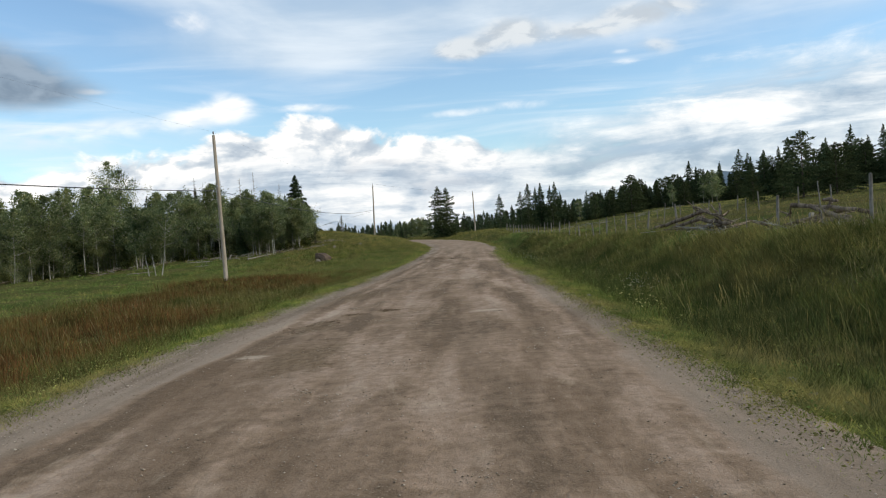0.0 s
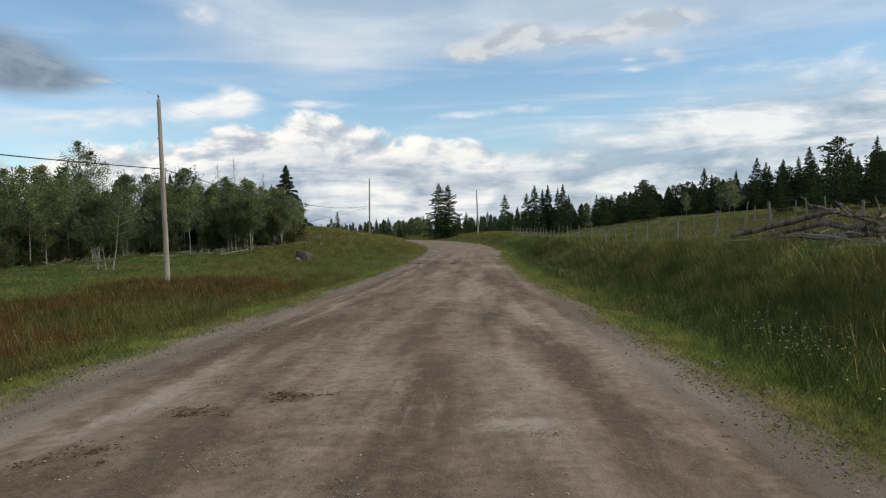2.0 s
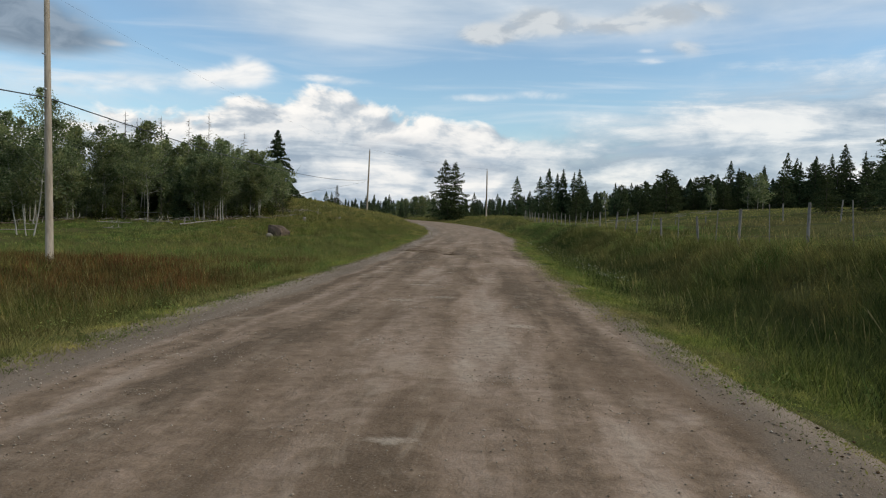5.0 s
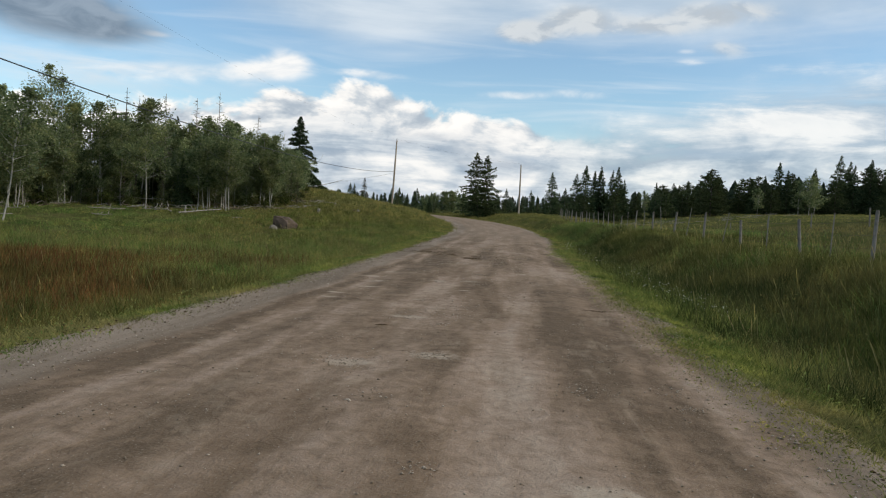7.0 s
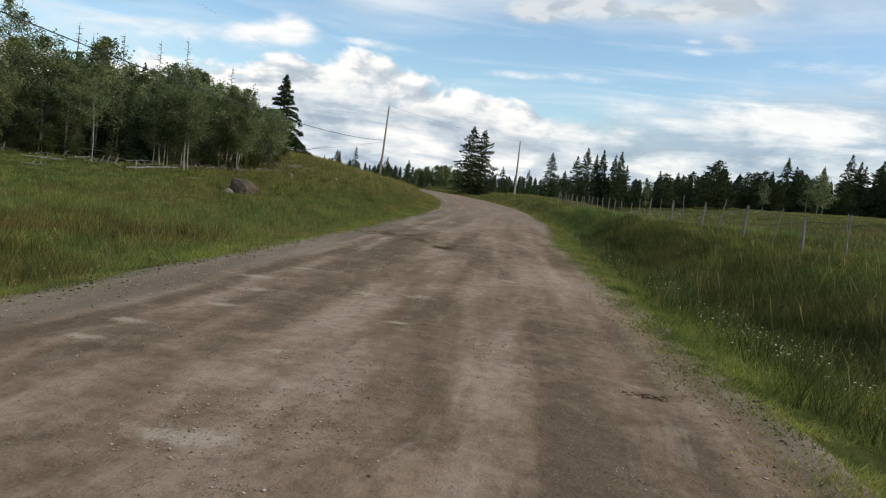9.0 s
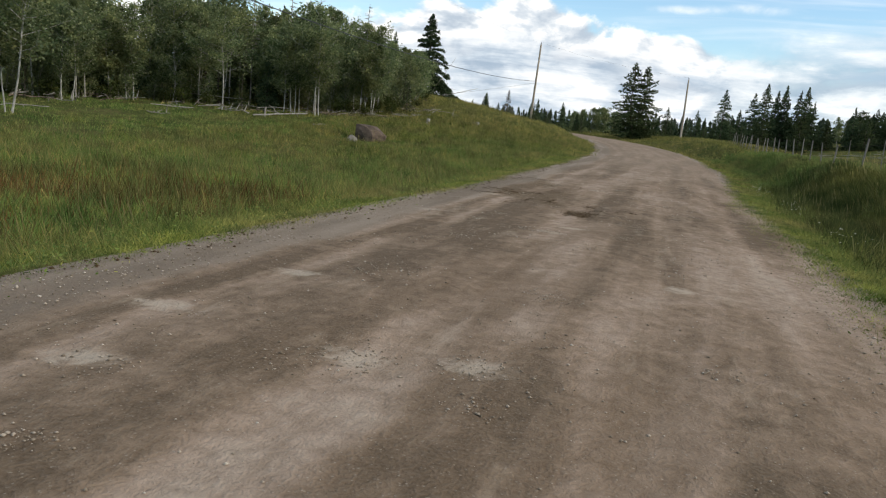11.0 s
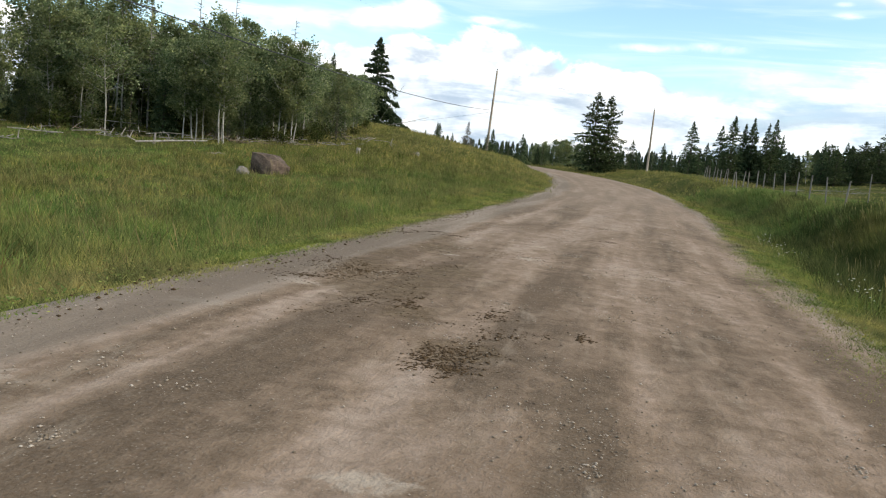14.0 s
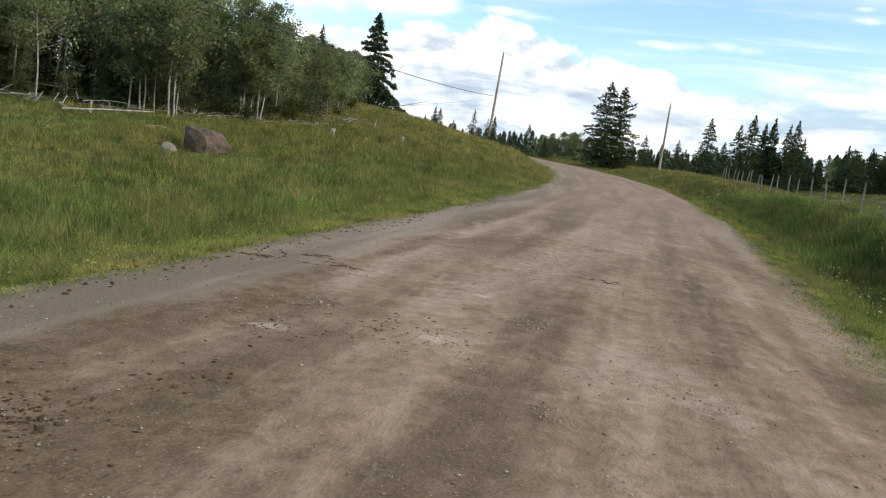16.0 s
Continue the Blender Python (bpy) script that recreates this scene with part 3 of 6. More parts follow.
def land(x, y):
    """Height of the ground."""
    x, y = np.asarray(x, float), np.asarray(y, float)
    mid, half, zr = road_mid(y), road_half(y), road_z(y)
    s = x - mid
    # meadow and knoll on the one side
    dip = lerp(y, [(0, -0.78), (55, -0.78), (72, -0.62), (85, -0.42), (110, 0.0)])
    rise = lerp(-s, [(3.0, 0.25), (6, 0.80), (10, 1.45), (13, 1.95), (16, 2.40), (22, 2.70), (30, 2.50), (60, 1.0), (120, 0.6)])
    knoll = rise * np.exp(-(np.minimum(y - 118, 0) / 31) ** 2) * (0.30 + 0.70 * np.exp(-(np.maximum(y - 119, 0) / 10) ** 2))
    left = zr + dip + knoll + 0.12 * ripple(x, y, 0.35, 3) + 0.05 * ripple(x, y, 1.3, 4)
    left = left + 0.25 * step01((-s - 20) / 20) * lerp(y, [(30, 1), (90, 1), (120, 0)])
    # bank, fence line and rising pasture on the other
    fence = lerp(y, [(0, 1.12), (20, 1.12), (26, 1.02), (40, 0.76), (50, 0.66), (60, 0.74), (80, 0.90), (95, 1.25), (120, 1.9), (150, 2.4), (190, 2.7), (400, 6)])
    right = fence + 0.055 * np.maximum(x - 10, 0) + 0.10 * ripple(x, y, 0.3, 5) + 0.04 * ripple(x, y, 1.1, 6)
    right = right + 0.7 * np.exp(-((x - 24) / 13) ** 2) * step01((y - 20) / 15) * step01((90 - y) / 25)
    right = right - 1.7 * step01((y - 72) / 40) * step01((x - 11) / 9) * np.exp(-(np.maximum(x - 24, 0) / 16) ** 2) * step01((190 - y) / 40)
    right = np.where(x > 120, fence + 6.05 + 0.02 * (x - 120), right)
    edge = half + 0.25
    zl = np.where(-s < edge + 2.6, zr - 0.12 + (left - zr + 0.12) * step01((-s - edge) / 2.6), left)
    ditch = zr - 0.32
    toe = edge + 1.5
    zd = zr - 0.12 + (ditch - zr + 0.12) * step01((s - edge) / 1.5)
    zb = ditch + (right - ditch) * step01((s - toe) / np.maximum(8.7 - mid - toe, 1.5))
    zrt = np.where(s < toe, zd, zb)
    z = np.where(s < 0, zl, zrt)
    z = np.where(np.abs(s) < edge, zr - 0.12, z)
    far = np.maximum(np.abs(y - 60) - 300, 0)
    return z + 0.012 * np.minimum(far, 900) * 0.4


def spread(stops):
    """Grid lines: (from, to, step) stretches."""
    out = []
    for a, b, d in stops:
        out += list(np.arange(a, b, d))
    return np.array(out + [stops[-1][1]])


def grid_mesh(name, xs, ys, zf, mat):
    X, Y = np.meshgrid(xs, ys)
    V = np.stack([X, Y, zf(X, Y)], -1).reshape(-1, 3)
    nx, ny = len(xs), len(ys)
    i = (np.arange(ny - 1)[:, None] * nx + np.arange(nx - 1)[None]).ravel()
    F = np.stack([i, i + 1, i + nx + 1, i + nx], -1)
    me = np_mesh(name, V, F, [mat])
    me.polygons.foreach_set("use_smooth", [True] * len(me.polygons))
    return me


gx = spread([(-3000, -400, 260), (-400, -80, 20), (-80, -30, 2.5), (-30, -6, 0.6), (-6, 9, 0.25), (9, 20, 0.5), (20, 100, 4), (100, 400, 20), (400, 3000, 260)])
gy = spread([(-800, -80, 60), (-80, -10, 5), (-10, 90, 0.5), (90, 150, 1.2), (150, 300, 6), (300, 3500, 160)])
ground = tagged(new("ground", grid_mesh("ground", gx, gy, land, GROUND)), "uneven grassy meadow ground with ditches and a low knoll", "ground", kind="structure")


def road_rough(S, Y):
    """Washboard, small hollows and wheel ruts."""
    rough = 0.010 * ripple(S * 1.0, Y, 2.2, 12) + 0.006 * ripple(S, Y, 7.0, 13)
    return rough - 0.015 * (np.exp(-((S + 1.9) / 0.3) ** 2) + np.exp(-((S + 0.4) / 0.3) ** 2) + np.exp(-((S - 1.0) / 0.3) ** 2) + np.exp(-((S - 2.4) / 0.3) ** 2))


def build_road():
    """A crowned strip that follows the road's line; the lane map holds metres across and along."""
    us = np.linspace(-1, 1, 49)
    ys = spread([(-40, 4, 1.0), (4, 75, 0.14), (75, 130, 0.5), (130, 210, 2.0)])
    U, Y = np.meshgrid(us, ys)
    half = road_half(Y) + np.where(U > 0, 0.46, 0.66) + 0.08 * ripple(Y, np.sign(U) * 50 + Y * 0.3, 1.3, 11)
    S = U * half
    slope = np.gradient(road_mid(ys), ys)[:, None]
    X = road_mid(Y) + S / np.sqrt(1 + 0 * slope)
    rough = road_rough(S, Y)
    ruts = 0
    core = road_half(Y) + 0.30
    Z = road_z(Y) - 0.06 + 0.09 * (1 - np.minimum(np.abs(S) / core, 1) ** 2) + rough + ruts
    ease = step01((np.abs(S) - core + 0.15) / 0.30)
    Z = Z * (1 - ease) + (land(X, Y) + 0.015 + 0.02 * ripple(S, Y, 4.0, 15) * (1 - np.abs(U)) - 0.03 * (np.abs(U) > 0.99)) * ease
    V = np.stack([X, Y, Z], -1).reshape(-1, 3)
    nx, ny = len(us), len(ys)
    i = (np.arange(ny - 1)[:, None] * nx + np.arange(nx - 1)[None]).ravel()
    F = np.stack([i, i + 1, i + nx + 1, i + nx], -1)
    me = np_mesh("road", V, F, [ROADMAT])
    uvl = me.uv_layers.new(name="lane")
    lane = np.stack([S, Y], -1).reshape(-1, 2)[F.ravel()]
    uvl.data.foreach_set("uv", lane.astype(np.float32).ravel())
    me.polygons.foreach_set("use_smooth", [True] * len(me.polygons))
    return tagged(new("road", me), "dusty brown dirt and gravel road with pale streaks", "road", kind="structure")


build_road()


def road_top(x, y):
    s = x - road_mid(y)
    return road_z(y) - 0.06 + 0.09 * (1 - (s / (road_half(y) + 0.3)) ** 2) + road_rough(s, y)


def surface(x, y):
    """Height of what lies uppermost: road, shoulder or ground."""
    s = x - road_mid(y)
    core = road_half(y) + 0.30
    ease = step01((np.abs(s) - core + 0.15) / 0.30)
    rim = core + np.where(s > 0, 0.16, 0.36)
    g = land(x, y)
    return np.where(np.abs(s) < rim, np.maximum(g, road_top(x, y) * (1 - ease) + (g + 0.015) * ease), g)


# ---- trees ----
rng = np.random.RandomState(7)


def quads_cloud(centres, spreads, counts, size, seed, flat=0.0):
    """Small leaf quads scattered round centres."""
    r = np.random.RandomState(seed)
    P = np.concatenate([c + r.normal(0, 1, (n, 3)) * s for c, s, n in zip(centres, spreads, counts)])
    n = len(P)
    a = r.normal(0, 1, (n, 3))
    a[:, 2] *= 1 - flat
    a /= np.linalg.norm(a, axis=1)[:, None]
    b = np.cross(a, r.normal(0, 1, (n, 3)))
    b /= np.linalg.norm(b, axis=1)[:, None]
    k = size * r.uniform(0.6, 1.4, n)[:, None]
    V = np.stack([P - a * k, P + b * k * 0.62, P + a * k, P - b * k * 0.62], 1).reshape(-1, 3)
    return V, np.arange(4 * n).reshape(-1, 4)


def aspen(seed, height=8.0, wide=1.25, leaves=1900, low=0.30, leaf=0.105):
    """A slim pale-stemmed tree: bent trunk, rising limbs with side twigs, a leaf clump on each twig."""
    r = np.random.RandomState(seed)
    tree = new("aspen_tree")
    bend = r.uniform(-0.55, 0.55, 2)
    zs = np.linspace(-0.3, height * 0.95, 9)
    spine = [(bend[0] * (z / height) ** 2 * 1.2 + 0.07 * math.sin(z * 1.1 + seed), bend[1] * (z / height) ** 2 * 1.2 + 0.05 * math.sin(z * 0.9 + 2 * seed), z) for z in zs]
    bm = tube(spine, [0.052 * (1 - 0.86 * i / 8) + 0.006 for i in range(9)], 7)
    centres, spr, cnt = [], [], []
    limbs = 26
    for k in range(limbs):
        t = low + (0.98 - low) * (k + r.uniform(0, 1)) / limbs
        z = t * height
        fade = math.sin(math.pi * min(1, max(0.10, (t - low + 0.16) / (1.12 - low)))) ** 0.6
        a = k * 2.4 + r.normal(0, 0.5)
        reach = wide * fade * r.uniform(0.35, 1.15) * (1.0 if t < 0.6 else 1.0 - 1.1 * (t - 0.6))
        i = min(7, int(t * 8))
        base = Vector(spine[i]).lerp(Vector(spine[i + 1]), t * 8 - i)
        out = Vector((math.cos(a), math.sin(a), 0))
        tip = base + out * reach + Vector((0, 0, reach * r.uniform(0.35, 0.9)))
        knee = base.lerp(tip, 0.5) + Vector((0, 0, -0.06))
        tube([base, knee, tip], [0.022, 0.014, 0.005], 4, bm, cap=False)
        full = r.uniform(0.35, 1.6) * (1.0 if t < 0.6 else max(0.35, 1.0 - 1.5 * (t - 0.6)))
        for f in (0.45, 0.75, 1.0):
            root = base.lerp(tip, f)
            twig = Vector(r.normal(0, 1, 3)).normalized() * reach * 0.34 * r.uniform(0.5, 1.2)
            end = root + twig + Vector((0, 0, 0.08))
            if f < 0.9:
                tube([root, end], [0.008, 0.004], 3, bm, cap=False)
            centres.append(np.array(end))
            w = (0.13 + 0.12 * wide * fade * r.uniform(0.6, 1.3))
            spr.append(np.array([w, w, w * 0.72]))
            cnt.append(max(3, int(leaves / (3 * limbs) * full)))
    part("trunk", bm, BIRCH, tree, "pale aspen stem")
    V, F = quads_cloud(centres, spr, cnt, leaf, seed, 0.3)
    part("crown", np_mesh("crown", V, F, [LEAF]), None, tree, "grey-green aspen leaves")
    return tree


def conifer(name, seed, height, wide, mat, sprays=1900, low=0.04, power=0.85, droop=0.30, spray=0.40, leaders=1, ragged=0.20):
    """A conifer: tapered trunk or twin leaders, uneven boughs, each hung with small needle sprays."""
    r = np.random.RandomState(seed)
    tree = new(name)
    bm = bmesh.new()
    k10 = height / 10.0
    P, D = [], []
    for q in range(leaders):
        offx = (q - (leaders - 1) / 2) * wide * 0.42
        h = height * (1 - 0.035 * q)
        tube([(offx * min(1, z / (h * 0.4)), 0, z) for z in np.linspace(-0.3, h, 7)], [0.16 * k10 * (1 - 0.92 * i / 6) + 0.008 for i in range(7)], 7, bm)
        nb = 130
        t = low + (0.99 - low) * ((np.arange(nb) + r.uniform(0, 1, nb)) / nb) ** 1.05
        a = np.arange(nb) * 2.39996 + r.normal(0, 0.4, nb)
        L = (1.3 * wide * (0.8 if leaders > 1 else 1.0) * (1 - t) ** power * r.uniform(1 - 2 * ragged, 1.12, nb) + 0.05 * k10) * np.minimum(1, 0.55 + (t - low) * 5)
        rise = np.where(t > 0.6, 0.35, -0.05) + r.normal(0, 0.10, nb)
        for b in range(0, nb, 3):
            root = Vector((offx * min(1, t[b] / 0.4), 0, t[b] * h))
            tube([root, root + Vector((math.cos(a[b]) * L[b] * 0.85, math.sin(a[b]) * L[b] * 0.85, rise[b] * L[b] * 0.6))], [0.028 * k10, 0.008], 4, bm, cap=False)
        n = sprays // leaders
        w = (L + 0.15) ** 1.25
        i = r.choice(nb, n, p=w / w.sum())
        f = r.uniform(0.05, 1, n) ** 0.75
        c, sn = np.cos(a[i]), np.sin(a[i])
        side = r.normal(0, 0.23, n) * L[i] * (1.1 - 0.6 * f)
        x = offx * np.minimum(1, t[i] / 0.4) + c * L[i] * f - sn * side
        y = sn * L[i] * f + c * side
        z = t[i] * h + rise[i] * L[i] * f - droop * L[i] * f * f + r.normal(0, 0.07, n) * k10
        P.append(np.stack([x, y, z], -1))
        out = np.stack([c * 0.9, sn * 0.9, np.full(n, -0.35 * droop / 0.3)], -1) + r.normal(0, 0.55, (n, 3))
        D.append(out / np.linalg.norm(out, axis=1)[:, None])
    P, D = np.concatenate(P), np.concatenate(D)
    n = len(P)
    W = np.cross(D, r.normal(0, 1, (n, 3)))
    W /= np.linalg.norm(W, axis=1)[:, None]
    ln = spray * k10 * r.uniform(0.5, 1.35, n)[:, None]
    V = np.stack([P - D * ln * 0.35 + W * ln * 0.26, P - D * ln * 0.35 - W * ln * 0.26, P + D * ln * 0.65], 1).reshape(-1, 3)
    part("trunk", bm, BARK, tree)
    part("crown", np_mesh("crown", V, np.arange(3 * n).reshape(-1, 3), [mat]), None, tree, "dark green needle boughs")
    return tree


def spruce(seed, height=10.0, wide=1.9, mat=None, sprays=3300, low=0.04):
    return conifer("spruce_tree", seed, height, wide, mat or NEEDLE, sprays, low, 1.0, 0.30, 0.33, 1, 0.17)


def pine(seed, height=9.0, wide=2.4, leaders=1, sprays=3400, low=0.06):
    return conifer("pine_tree", seed, height, wide, PINE, sprays, low, 0.55 if leaders == 1 else 0.85, 0.05, 0.40 if leaders == 1 else 0.32, leaders, 0.28)


def bare(seed, height=8.0, branches=40, mat=None, reach=0.8, girth=0.10):
    """A dead standing tree: trunk and bare twigs."""
    r = np.random.RandomState(seed)
    tree = new("dead_tree")
    bm = tube([(0, 0, -0.3), (0.05, 0.03, height * 0.5), (0.12, 0, height)], [girth, girth * 0.6, 0.012], 6)
    for k in range(branches):
        t = r.uniform(0.25, 0.98)
        a = r.uniform(0, 6.28)
        L = reach * (1.1 - t) * r.uniform(0.5, 1.3) + 0.1
        b0 = Vector((0.1 * t, 0, t * height))
        tip = b0 + Vector((math.cos(a) * L, math.sin(a) * L, L * r.uniform(-0.25, 0.45)))
        tube([b0, tip], [0.018, 0.006], 4, bm, cap=False)
    part("trunk", bm, mat or GREYWOOD, tree, "bare grey trunk and twigs")
    return tree


def at(x, y, turn=0.0, size=1.0, sink=0.0, tip=(0, 0)):
    z = float(land(x, y)) - sink
    return Matrix.LocRotScale((x, y, z), Euler((radians(tip[0]), radians(tip[1]), radians(turn))), (size, size, size))


def plant(protos, x, y, size, label, category, group, tip=(0, 0), placed=[]):
    fresh = [o for o in protos if o not in placed]
    ob = fresh[0] if fresh else protos[rng.randint(len(protos))]
    if fresh:
        placed.append(ob)
        ob.matrix_basis = at(x, y, rng.uniform(0, 360), size, 0.05, tip)
        t = ob
    else:
        t = copy_thing(ob, Matrix.Identity(4))
        t.matrix_basis = at(x, y, rng.uniform(0, 360), size, 0.05, tip)
    return tagged(t, label, category, group)


ASPENS = [aspen(20 + i, 7.6 + 0.5 * (i % 3), 1.6 + 0.15 * (i % 4), 2900, 0.20 + 0.06 * (i % 3), 0.110) for i in range(6)]
NEAR_ASPENS = [aspen(120 + i, 7.6 + 0.5 * (i % 3), 1.65 + 0.2 * (i % 3), 6600, 0.26 + 0.05 * (i % 3), 0.078) for i in range(6)]
TALLASPEN = [aspen(40, 9.5, 2.0, 3600, 0.42, 0.070)]
SPRUCES = [spruce(60 + i, 10, 2.1 + 0.28 * i, None, 4400) for i in range(5)]
PINES = [pine(80 + i, 9, 2.9 + 0.4 * i, 1, 4200) for i in range(3)]
YOUNG = [spruce(90, 10, 3.0, PINE, 1500, 0.02), spruce(91, 10, 3.6, PINE, 1500, 0.02)]
DARKSNAGS = [bare(102, 9, 60, BARK, 1.0, 0.13), bare(103, 9, 50, BARK, 0.9, 0.11)]
BUSHY = [aspen(45, 8, 2.7, 6500, 0.06, 0.13), aspen(46, 8, 3.1, 6500, 0.05, 0.13)]
SNAGS = [bare(100, 8, 90, None, 1.1, 0.055), bare(101, 8, 70, None, 0.9, 0.05)]

# aspen wood: its ragged front edge, then rows behind it
EDGE = [(-47, 50), (-42, 56), (-38, 63), (-34.5, 70), (-31.2, 75.5), (-29, 80.3), (-24.5, 82.3), (-19.4, 85.2), (-17.3, 89), (-16.9, 94), (-17.5, 101), (-20, 110)]
label_a = "slender aspen tree with pale stem and grey-green leaves"


def tree_size(y):
    return float(lerp(y, [(50, 1.02), (64, 1.02), (72, 0.97), (80, 1.0), (86, 0.95), (92, 0.84), (98, 0.70), (104, 0.60), (114, 0.52)]))


for row in range(6):
    for (ax, ay), (bx, by) in zip(EDGE, EDGE[1:]):
        seg = math.hypot(bx - ax, by - ay)
        n = max(1, int(seg / ((2.1 if row == 0 else 1.35) + 0.28 * row)))
        for k in range(n):
            f = (k + rng.uniform(0, 1)) / n
            back = 0.5 + row * 2.3 + rng.uniform(0, 1.8)
            nxv, nyv = -(by - ay) / seg, (bx - ax) / seg
            if nxv > 0:
                nxv, nyv = -nxv, -nyv
            x, y = ax + (bx - ax) * f + nxv * back, ay + (by - ay) * f + abs(nyv) * back
            sz = rng.uniform(0.70, 1.12) * (0.88 if row == 0 else 1.0) * tree_size(y)
            plant(NEAR_ASPENS if row < 2 and y > 58 else ASPENS, x, y, sz, label_a, "tree", "aspen wood")
SAPLINGS = [aspen(140 + i, 4.2, 1.15, 2600, 0.10, 0.068) for i in range(3)]
for k in range(80):
    (ax, ay), (bx, by) = EDGE[k % (len(EDGE) - 1)], EDGE[k % (len(EDGE) - 1) + 1]
    f = rng.uniform()
    x, y = ax + (bx - ax) * f - rng.uniform(0.2, 5.0), ay + (by - ay) * f + rng.uniform(0.2, 4.0)
    plant(SAPLINGS, x, y, rng.uniform(0.45, 1.1), "leafy young aspen under the taller stems", "tree", "young aspens")
# stems that stand clear of the edge, singly and in clumps
for x, y in [(-26.0, 65.7), (-25.3, 65.5), (-24.6, 65.2), (-30.7, 75.0), (-30.5, 75.6), (-31.6, 77.2), (-30.1, 79.7), (-29.7, 79.9), (-27.8, 81.5), (-24.2, 81.2), (-21.3, 83.7), (-21.0, 84.2), (-20.6, 83.9), (-18.95, 83.3), (-18.75, 83.5), (-19.8, 85.4), (-17.7, 87.9), (-17.5, 88.3), (-17.7, 88.9), (-16.95, 88.2), (-17.05, 88.7)]:
    plant(NEAR_ASPENS, x, y, rng.uniform(0.62, 0.90) * tree_size(y), label_a, "tree", "aspen wood", (rng.uniform(-5, 5), rng.uniform(-5, 5)))
for x, y, sz in [(-35, 82, 1.0), (-31.5, 84, 0.95), (-38, 84, 1.1), (-33, 87, 1.0), (-41, 83, 1.1)]:
    plant(ASPENS, x, y, sz, label_a, "tree", "aspen wood")
# taller ones and conifers among them
for x, y, sz in [(-46, 106, 1.45), (-44.5, 104.5, 1.3)]:
    plant(TALLASPEN, x, y, sz, "tall thin-crowned aspen standing above the wood", "tree", "aspen wood")
for x, y, sz in [(-33, 80, 0.82), (-29, 86, 0.78), (-27, 90, 0.8), (-34, 88, 0.9), (-38, 84, 0.7), (-30, 100, 0.9), (-42, 72, 0.62), (-46, 68, 0.62), (-36, 92, 0.9), (-44, 82, 0.7), (-28, 106, 0.8), (-36, 74, 0.66), (-25, 92, 0.8), (-31, 95, 0.95), (-40, 78, 0.68), (-23, 97, 0.8)]:
    plant(SPRUCES, x, y, sz * 0.82, "dark spruce growing among aspens", "tree", "spruces in the wood")
for x, y, sz in [(-26.9, 86.3, 0.30), (-17.4, 96.6, 0.30), (-15.75, 92.4, 0.26), (-20.2, 86.6, 0.20), (-32.8, 74.5, 0.28), (-23.5, 82.2, 0.26)]:
    plant(YOUNG, x, y, sz, "bushy young spruce at the edge of the wood", "tree", "young spruces")
for x, y, top in [(-22.4, 108.0, 9.1), (-22.7, 84.0, 4.6)]:
    plant(SPRUCES[:2], x, y, (top - float(land(x, y))) / 10, "slim dark spruce at the edge of the wood", "tree", "spruces in the wood")
for x, y, sz in [(-25, 86, 1.12), (-22.5, 91, 1.2), (-36, 77, 1.0), (-23.5, 88.5, 1.12), (-20.6, 95.5, 0.98)]:
    plant(SNAGS, x, y, sz, "dead bare tree standing among aspens", "dead tree", "dead trees")
for x, y, sz in [(-27.6, 84.5, 1.02), (-26.9, 84.9, 0.95)]:
    plant(DARKSNAGS, x, y, sz, "tall dark half-dead pine trunk among aspens", "dead tree", "dead trees")
plant([spruce(70, 13.5 - float(land(-24.4, 126.7)), 3.5, None, 13000, 0.03)], -24.4, 126.7, 1.0, "tall dark spruce at the end of the aspen wood", "tree", "")
for x, y, sz in [(-17.6, 99, 0.55), (-18.6, 102, 0.55), (-19.4, 106, 0.52), (-21.2, 113, 0.50), (-22.6, 117, 0.50), (-26.5, 120, 0.6), (-30, 118, 0.8)]:
    plant(ASPENS, x, y, sz, label_a, "tree", "aspen wood")


def plant_top(protos, tall, x, y, top, label, category, group, tip=(0, 0)):
    """Plants a tree so that its tip reaches the height top."""
    return plant(protos, x, y, max(0.12, (top - float(land(x, y))) / tall), label, category, group, tip)


plant_top(BUSHY, 8, -23.6, 121.0, 8.8, "round leafy aspen beside the tall spruce", "tree", "aspen wood")
# over the knoll
for x, y, top in [(-12.2, 131.5, 4.75), (-18.7, 135, 5.3), (-20.6, 136, 4.4), (-10.3, 150, 5.6), (-10.3, 170, 4.95), (-8.6, 156, 4.6), (-12.5, 152, 4.4), (-16.6, 133, 4.2), (-9.6, 118.2, 4.55), (-8.9, 119.5, 3.4)]:
    plant_top(SPRUCES, 10, x, y, top, "small spruce beside the grassy knoll", "tree", "small spruces")
for x, y, top in [(-9.1, 112.0, 4.0), (-8.0, 113.5, 3.1)]:
    plant_top(YOUNG, 10, x, y, top, "bushy young pine on the grassy knoll", "tree", "young spruces")
plant_top(SPRUCES, 10, -15.4, 119.5, 4.75, "small spruce beside the grassy knoll", "tree", "small spruces")
TWIG = blades("twig_grey", [(0.10, 0.098, 0.092), (0.16, 0.155, 0.145), (0.24, 0.232, 0.215)], (0.15, 0.15, 0.13), 0.1)
plant_top([conifer("dead_spruce", 66, 10, 2.6, TWIG, 1500)], 10, -25.5, 190, 8.5, "grey dead spruce beside the knoll", "dead tree", "dead trees")
